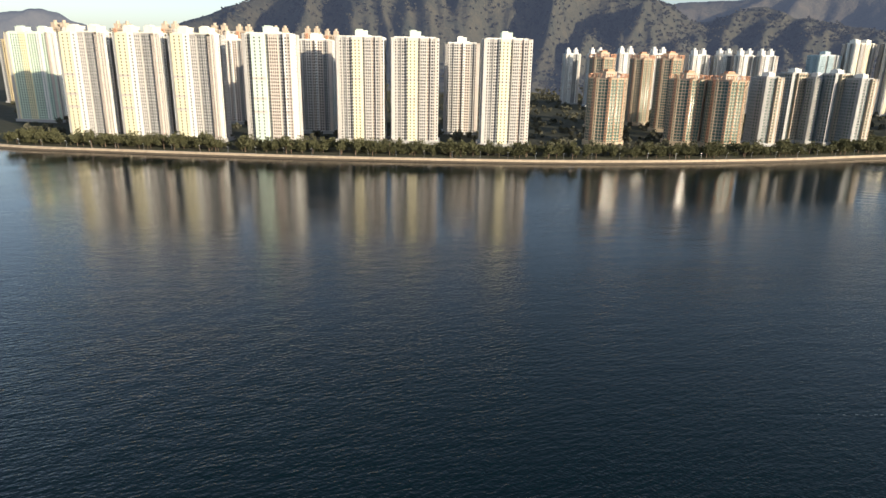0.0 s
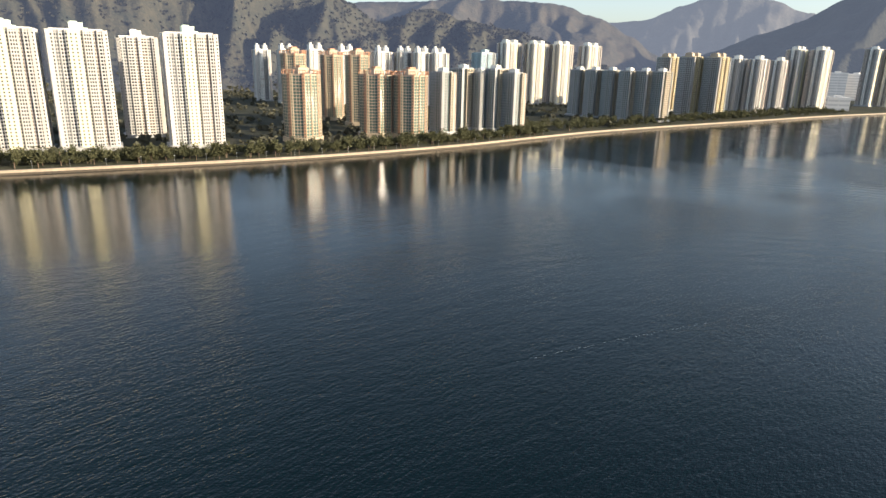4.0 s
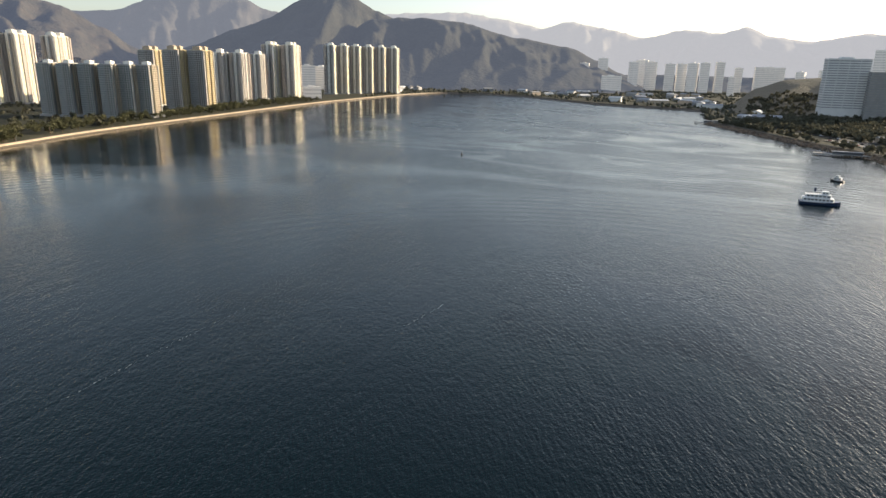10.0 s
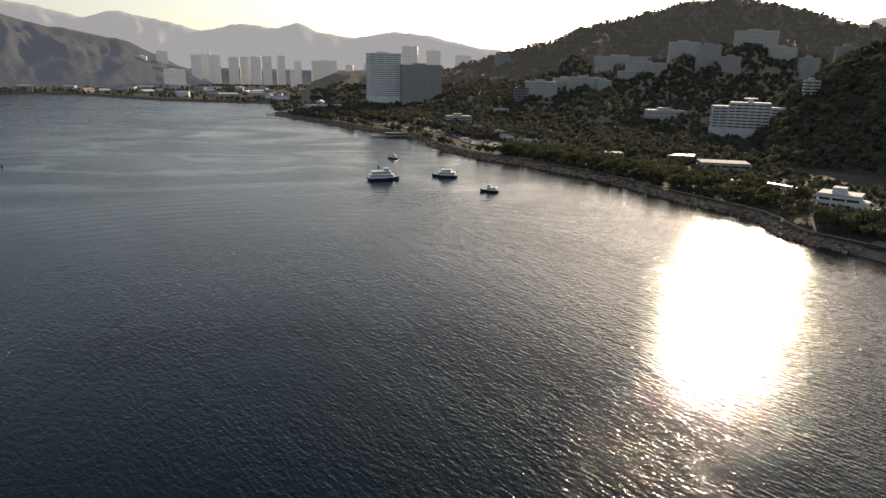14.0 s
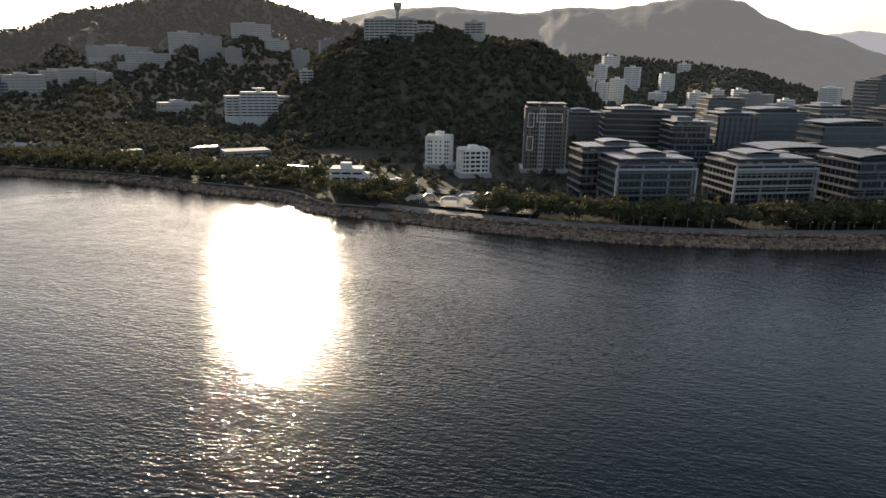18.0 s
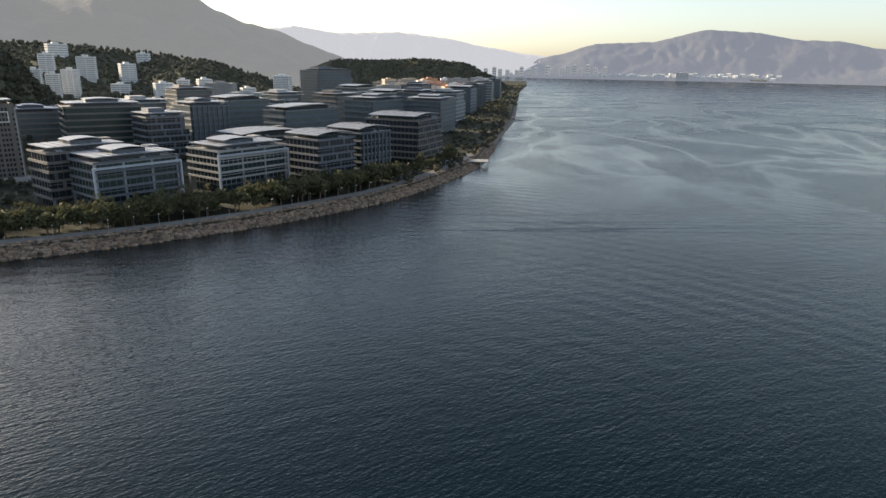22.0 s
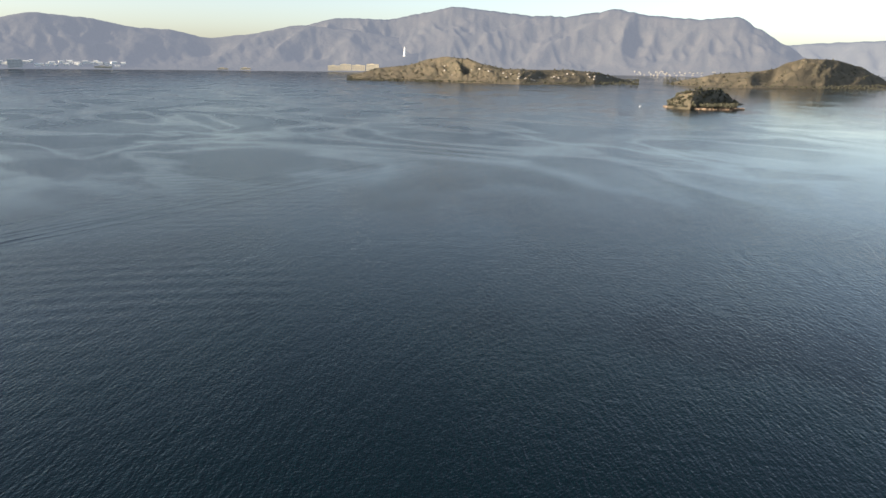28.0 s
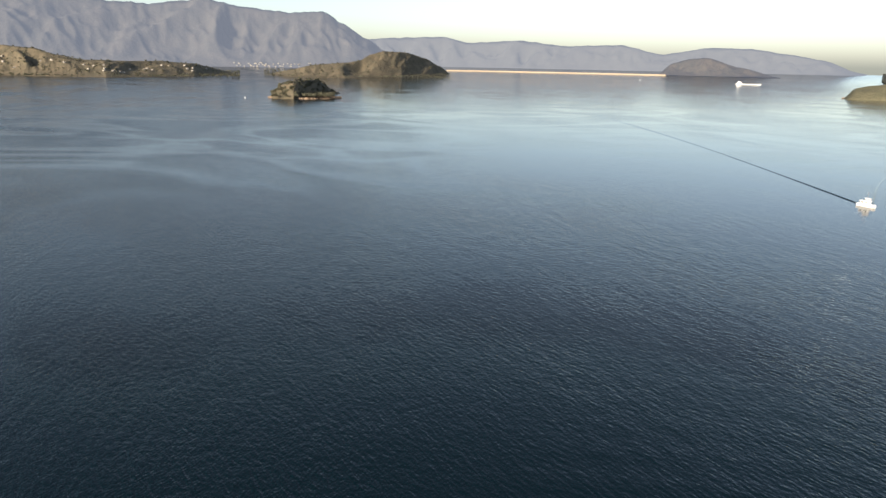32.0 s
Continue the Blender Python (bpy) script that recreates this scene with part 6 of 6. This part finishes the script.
# north shore: works, houses, the white hillside statue, the dam
for i in range(46):
    az = -204 - i * 0.32 + rnd.uniform(-0.1, 0.1)
    d = 4262 + rnd.uniform(0, 30)
    shed("white factory unit on the far shore", rnd.uniform(16, 34), 18, rnd.uniform(7, 14), OFF_WHITE, OFF_WHITE, "far shore works", at(az, d, ground_z(az, d) - 1, az + rnd.uniform(-20, 20)))
for i in range(18):
    az = -194.5 - i * 0.62 + rnd.uniform(-0.2, 0.2)
    block("far_tower", "pale apartment tower on the far shore", 26, 22, rnd.uniform(38, 62), 4, HAZE_WALL, "far shore towers", at(az, 4300, ground_z(az, 4300) - 1, az), base=8, cat="tower block")
block("far_works", "large pale works building on the far shore", 70, 40, 44, 6, OFF_WHITE, "", at(-211.3, 4262, ground_z(-211.3, 4240) - 1, 150), base=8)
FAR_CREAM = material("weathered_cream_wall", (0.66, 0.58, 0.43), 0.85, vary=0.2, scale=0.1)
for az, w, h in ((-234.9, 74, 32), (-235.9, 70, 40), (-237.0, 84, 36), (-238.2, 80, 44), (-227.6, 60, 12), (-217.0, 90, 12), (-225.8, 60, 10)):
    block("far_campus", "cream terraced building on the far shore", w, 30, h, 5, FAR_CREAM, "cream far-shore buildings", at(az, 4256, ground_z(az, 4238) - 1, az), base=8)
t = thing("statue", "tall white statue on the far hillside", "statue", "", at(-241.0, 4440, ground_z(-241.0, 4440)))
g = Geo().tube(0, 0, -30, 4, 12, 11, 12).tube(0, 0, 4, 40, 8, 6, 12).tube(0, 0, 40, 52, 6.4, 3.0, 12).tube(0, 0, 52, 60, 3.2, 2.2, 10)
me = g.mesh("statue", BOAT_WHITE)
bpy.data.objects.remove(t)
tagged(new("statue", me), "tall white statue on the far hillside", "statue").matrix_world = at(-241.0, 4440, ground_z(-241.0, 4440))
VILLAGE = material("village_wall", (0.33, 0.31, 0.28), 0.85, vary=0.2, scale=0.2)
for i in range(60):
    az = -260.6 - rnd.random() * 9.5
    d = 4325 + rnd.uniform(0, 45)
    shed("white village house by the far inlet", rnd.uniform(6, 12), 8, rnd.uniform(2.5, 4.5), VILLAGE, rnd.choice([VILLAGE, CONCRETE]), "far village houses", at(az, d, ground_z(az, d) - 1, rnd.uniform(0, 180)))
for i in range(26):
    az = -244 - rnd.random() * 15
    d = float(np.interp(-az, [-p[0] for p in LONG_ISLE], [p[1] for p in LONG_ISLE])) - rnd.uniform(60, 150)
    shed("small tan house on the long island", rnd.uniform(7, 10), 7, 3.5, VILLAGE, TAN_TILE, "island houses", at(az, d, max(ground_z(az, d), 2), rnd.uniform(0, 180)))
g = Geo()
g.grid([[tuple(polar(-278.5 - k * 0.5, 4300 + o, z)) for k in range(38)] for o, z in ((-14, 12), (-6, 26.5), (6, 27), (30, 20))])
structure("dam", g, TAN_STONE, "long low tan stone dam across the bay", "dam")


# rocky rims of the islets
for name, a0, a1, d, half in (("islet_rocks", -269.3, -263.3, 1475, 40), ("east_islet_rocks", -318, -309.9, 2230, 60)):
    loop = [polar(a0 + (a1 - a0) * (0.5 - 0.5 * math.cos(2 * math.pi * k / 60)), d - half * math.sin(2 * math.pi * k / 60), 0) for k in range(61)]
    out = [Vector((0, 0, 0))] * 61
    rocks(name, "pale rocks round the foot of the islet", loop, out, 0, 0, 0.2, 1.2, 5, 33, 3.4)


# ---- road, plaza and parked cars on the west shore ----
LOT = material("worn_grey_paving", (0.17, 0.16, 0.145), 0.9, color2=(0.09, 0.088, 0.08), scale=0.15)
road_path, road_in = stretch(-93, -142)
strip("road_west", road_path, road_in, [(62, 5.75), (76, 5.8)], ASPHALT, "asphalt road behind the shore trees", "road")
lot_path, lot_in = stretch(-97.5, -113)
strip("car_park", lot_path, lot_in, [(36, 5.72), (60, 5.76)], LOT, "worn grey car park beside the shore road", "car park")
strip("yard_south", lot_path, lot_in, [(80, 5.9), (108, 6.3)], LOT, "worn grey yard behind the shore road", "yard")
plaza_path, plaza_in = stretch(-142.5, -154)
strip("plaza_west", plaza_path, plaza_in, [(24, 5.95), (78, 6.05)], PAVING, "pale paved plaza with planting beds", "pavement")
CAR_COLORS = [material("car_white", (0.7, 0.7, 0.7), 0.3, vary=0.05), material("car_silver", (0.4, 0.41, 0.42), 0.3, metal=0.5, vary=0.05), material("car_black", (0.02, 0.02, 0.022), 0.3, vary=0.05), material("car_red", (0.35, 0.03, 0.03), 0.3, vary=0.05)]


def car(mat, label):
    t = thing("car", label, "car", "parked cars")
    body = part("body", Geo().prism([(-2.2, -0.85), (2.1, -0.85), (2.25, -0.5), (2.25, 0.5), (2.1, 0.85), (-2.2, 0.85)], 0.3, 0.95, 0.03), mat, t)
    part("cabin", Geo().prism([(-1.5, -0.75), (0.9, -0.75), (0.9, 0.75), (-1.5, 0.75)], 0.9, 1.5, 0.22), GLASS, t)
    for x in (-1.4, 1.4):
        for y in (-0.8, 0.8):
            n = 10
            c = [(x + 0.33 * math.cos(2 * math.pi * i / n), y + sy, 0.33 + 0.33 * math.sin(2 * math.pi * i / n)) for sy in (-0.1, 0.1) for i in range(n)]
            part("wheel", Geo().add(c, [tuple(range(n)), tuple(reversed(range(n, 2 * n)))] + [(i, n + i, n + (i + 1) % n, (i + 1) % n) for i in range(n)]), HULL_DARK, t)
    return t


def bus():
    t = thing("bus", "parked white bus beside the road", "bus", "parked buses")
    part("body", Geo().box(-5.5, -1.25, 0.4, 5.5, 1.25, 3.0), BOAT_WHITE, t)
    part("window_band", Geo().box(-5.3, -1.29, 1.5, 5.3, 1.29, 2.4), GLASS, t)
    part("roof", Geo().box(-5.4, -1.15, 3.0, 5.4, 1.15, 3.15), BOAT_WHITE, t)
    for x in (-3.6, 3.4):
        part("axle", Geo().box(x - 0.5, -1.27, 0.02, x + 0.5, 1.27, 0.9), HULL_DARK, t)
    return t


CARS = [car(m, l) for m, l in zip(CAR_COLORS, ("white car parked by the shore road", "silver car parked by the shore road", "black car parked by the shore road", "red car parked by the shore road"))]
BUS = bus()
rnd = random.Random(77)
seen = set()


def park(proto, p, rz):
    m = pose(p.x, p.y, p.z, 0, 0, rz)
    if proto in seen:
        copy_thing(proto, m)
    else:
        seen.add(proto)
        proto.matrix_world = m


for i in range(0, len(road_path) - 1, 1):
    d = road_path[i + 1] - road_path[i]
    rz = math.degrees(math.atan2(d.y, d.x))
    if rnd.random() < 0.55:
        p = road_path[i] + road_in[i] * rnd.choice((65, 72, 79))
        park(rnd.choice(CARS), Vector((p.x, p.y, 5.82)), rz)
    if -137 < bearing(road_path[i]) < -127:
        p = road_path[i] + road_in[i] * 84
        park(BUS, Vector((p.x, p.y, 5.6)), rz + rnd.uniform(-4, 4))
for i in range(0, len(lot_path) - 1):
    d = lot_path[i + 1] - lot_path[i]
    rz = math.degrees(math.atan2(d.y, d.x)) + 90
    for off in (41, 54):
        if rnd.random() < 0.8:
            p = lot_path[i].lerp(lot_path[i + 1], rnd.random()) + lot_in[i] * off
            park(rnd.choice(CARS), Vector((p.x, p.y, 5.76)), rz)
for i in range(9):
    k = 2 + i * (len(lot_path) - 4) // 9
    p = lot_path[k] + lot_in[k] * rnd.uniform(88, 100)
    d = lot_path[k + 1] - lot_path[k]
    shed("low workshop shed on the yard by the shore road", rnd.uniform(14, 26), rnd.uniform(8, 12), rnd.uniform(4, 6.5), rnd.choice([CONCRETE, OFF_WHITE, TAN_TILE]), rnd.choice([METAL_ROOF, CONCRETE, OFF_WHITE]), "shore road sheds", pose(p.x, p.y, 6.0, 0, 0, math.degrees(math.atan2(d.y, d.x)) + rnd.choice((0, 90))))
for i in range(18):
    k = rnd.randrange(len(plaza_path) - 1)
    p = plaza_path[k] + plaza_in[k] * rnd.uniform(50, 74)
    park(rnd.choice(CARS), Vector((p.x, p.y, 6.1)), rnd.choice((30, 120)))


def pavilion(az, d, s, rz, mat, label):
    t = thing("pavilion", label, "pavilion", "plaza pavilions", at(az, d, 6.0, rz))
    for x in (-s, s):
        for y in (-s * 0.6, s * 0.6):
            part("post", Geo().tube(x, y, -0.1, 3.0, 0.16, 0.16, 6), STEEL, t)
    part("roof", Geo().prism([(-s - 0.8, -s * 0.6 - 0.8), (s + 0.8, -s * 0.6 - 0.8), (s + 0.8, s * 0.6 + 0.8), (-s - 0.8, s * 0.6 + 0.8)], 3.0, 4.6, 0.55), mat, t)


for az, d, s, rz in ((-144.2, 378, 4, 20), (-145.6, 385, 3, 40), (-147.5, 376, 5, 25), (-149.0, 384, 4, 25), (-151.2, 392, 3, 30), (-143.4, 402, 5, 15)):
    pavilion(az, d, s, rz, CONCRETE if s > 3 else METAL_ROOF, "small open plaza pavilion with a hipped roof")


def planter(p, s):
    t = thing("planting_bed", "raised planting bed with low shrubs on the plaza", "planter", "plaza planting beds", pose(p.x, p.y, 6.0, 0, 0, rnd.uniform(0, 90)))
    part("kerb", sum_boxes([(*b[:2], -0.1, *b[2:], 0.5) for b in ring(s * 2, s * 1.2, 0.3)]), CONCRETE, t)
    part("shrub", leaf_crown(int(p.x), s * 1.6, 1.6, 0.0, 90, 0.4), LEAF, t)


for i in range(14):
    k = rnd.randrange(len(plaza_path) - 1)
    p = plaza_path[k] + plaza_in[k] * rnd.uniform(28, 62)
    planter(p, rnd.uniform(2.5, 5))
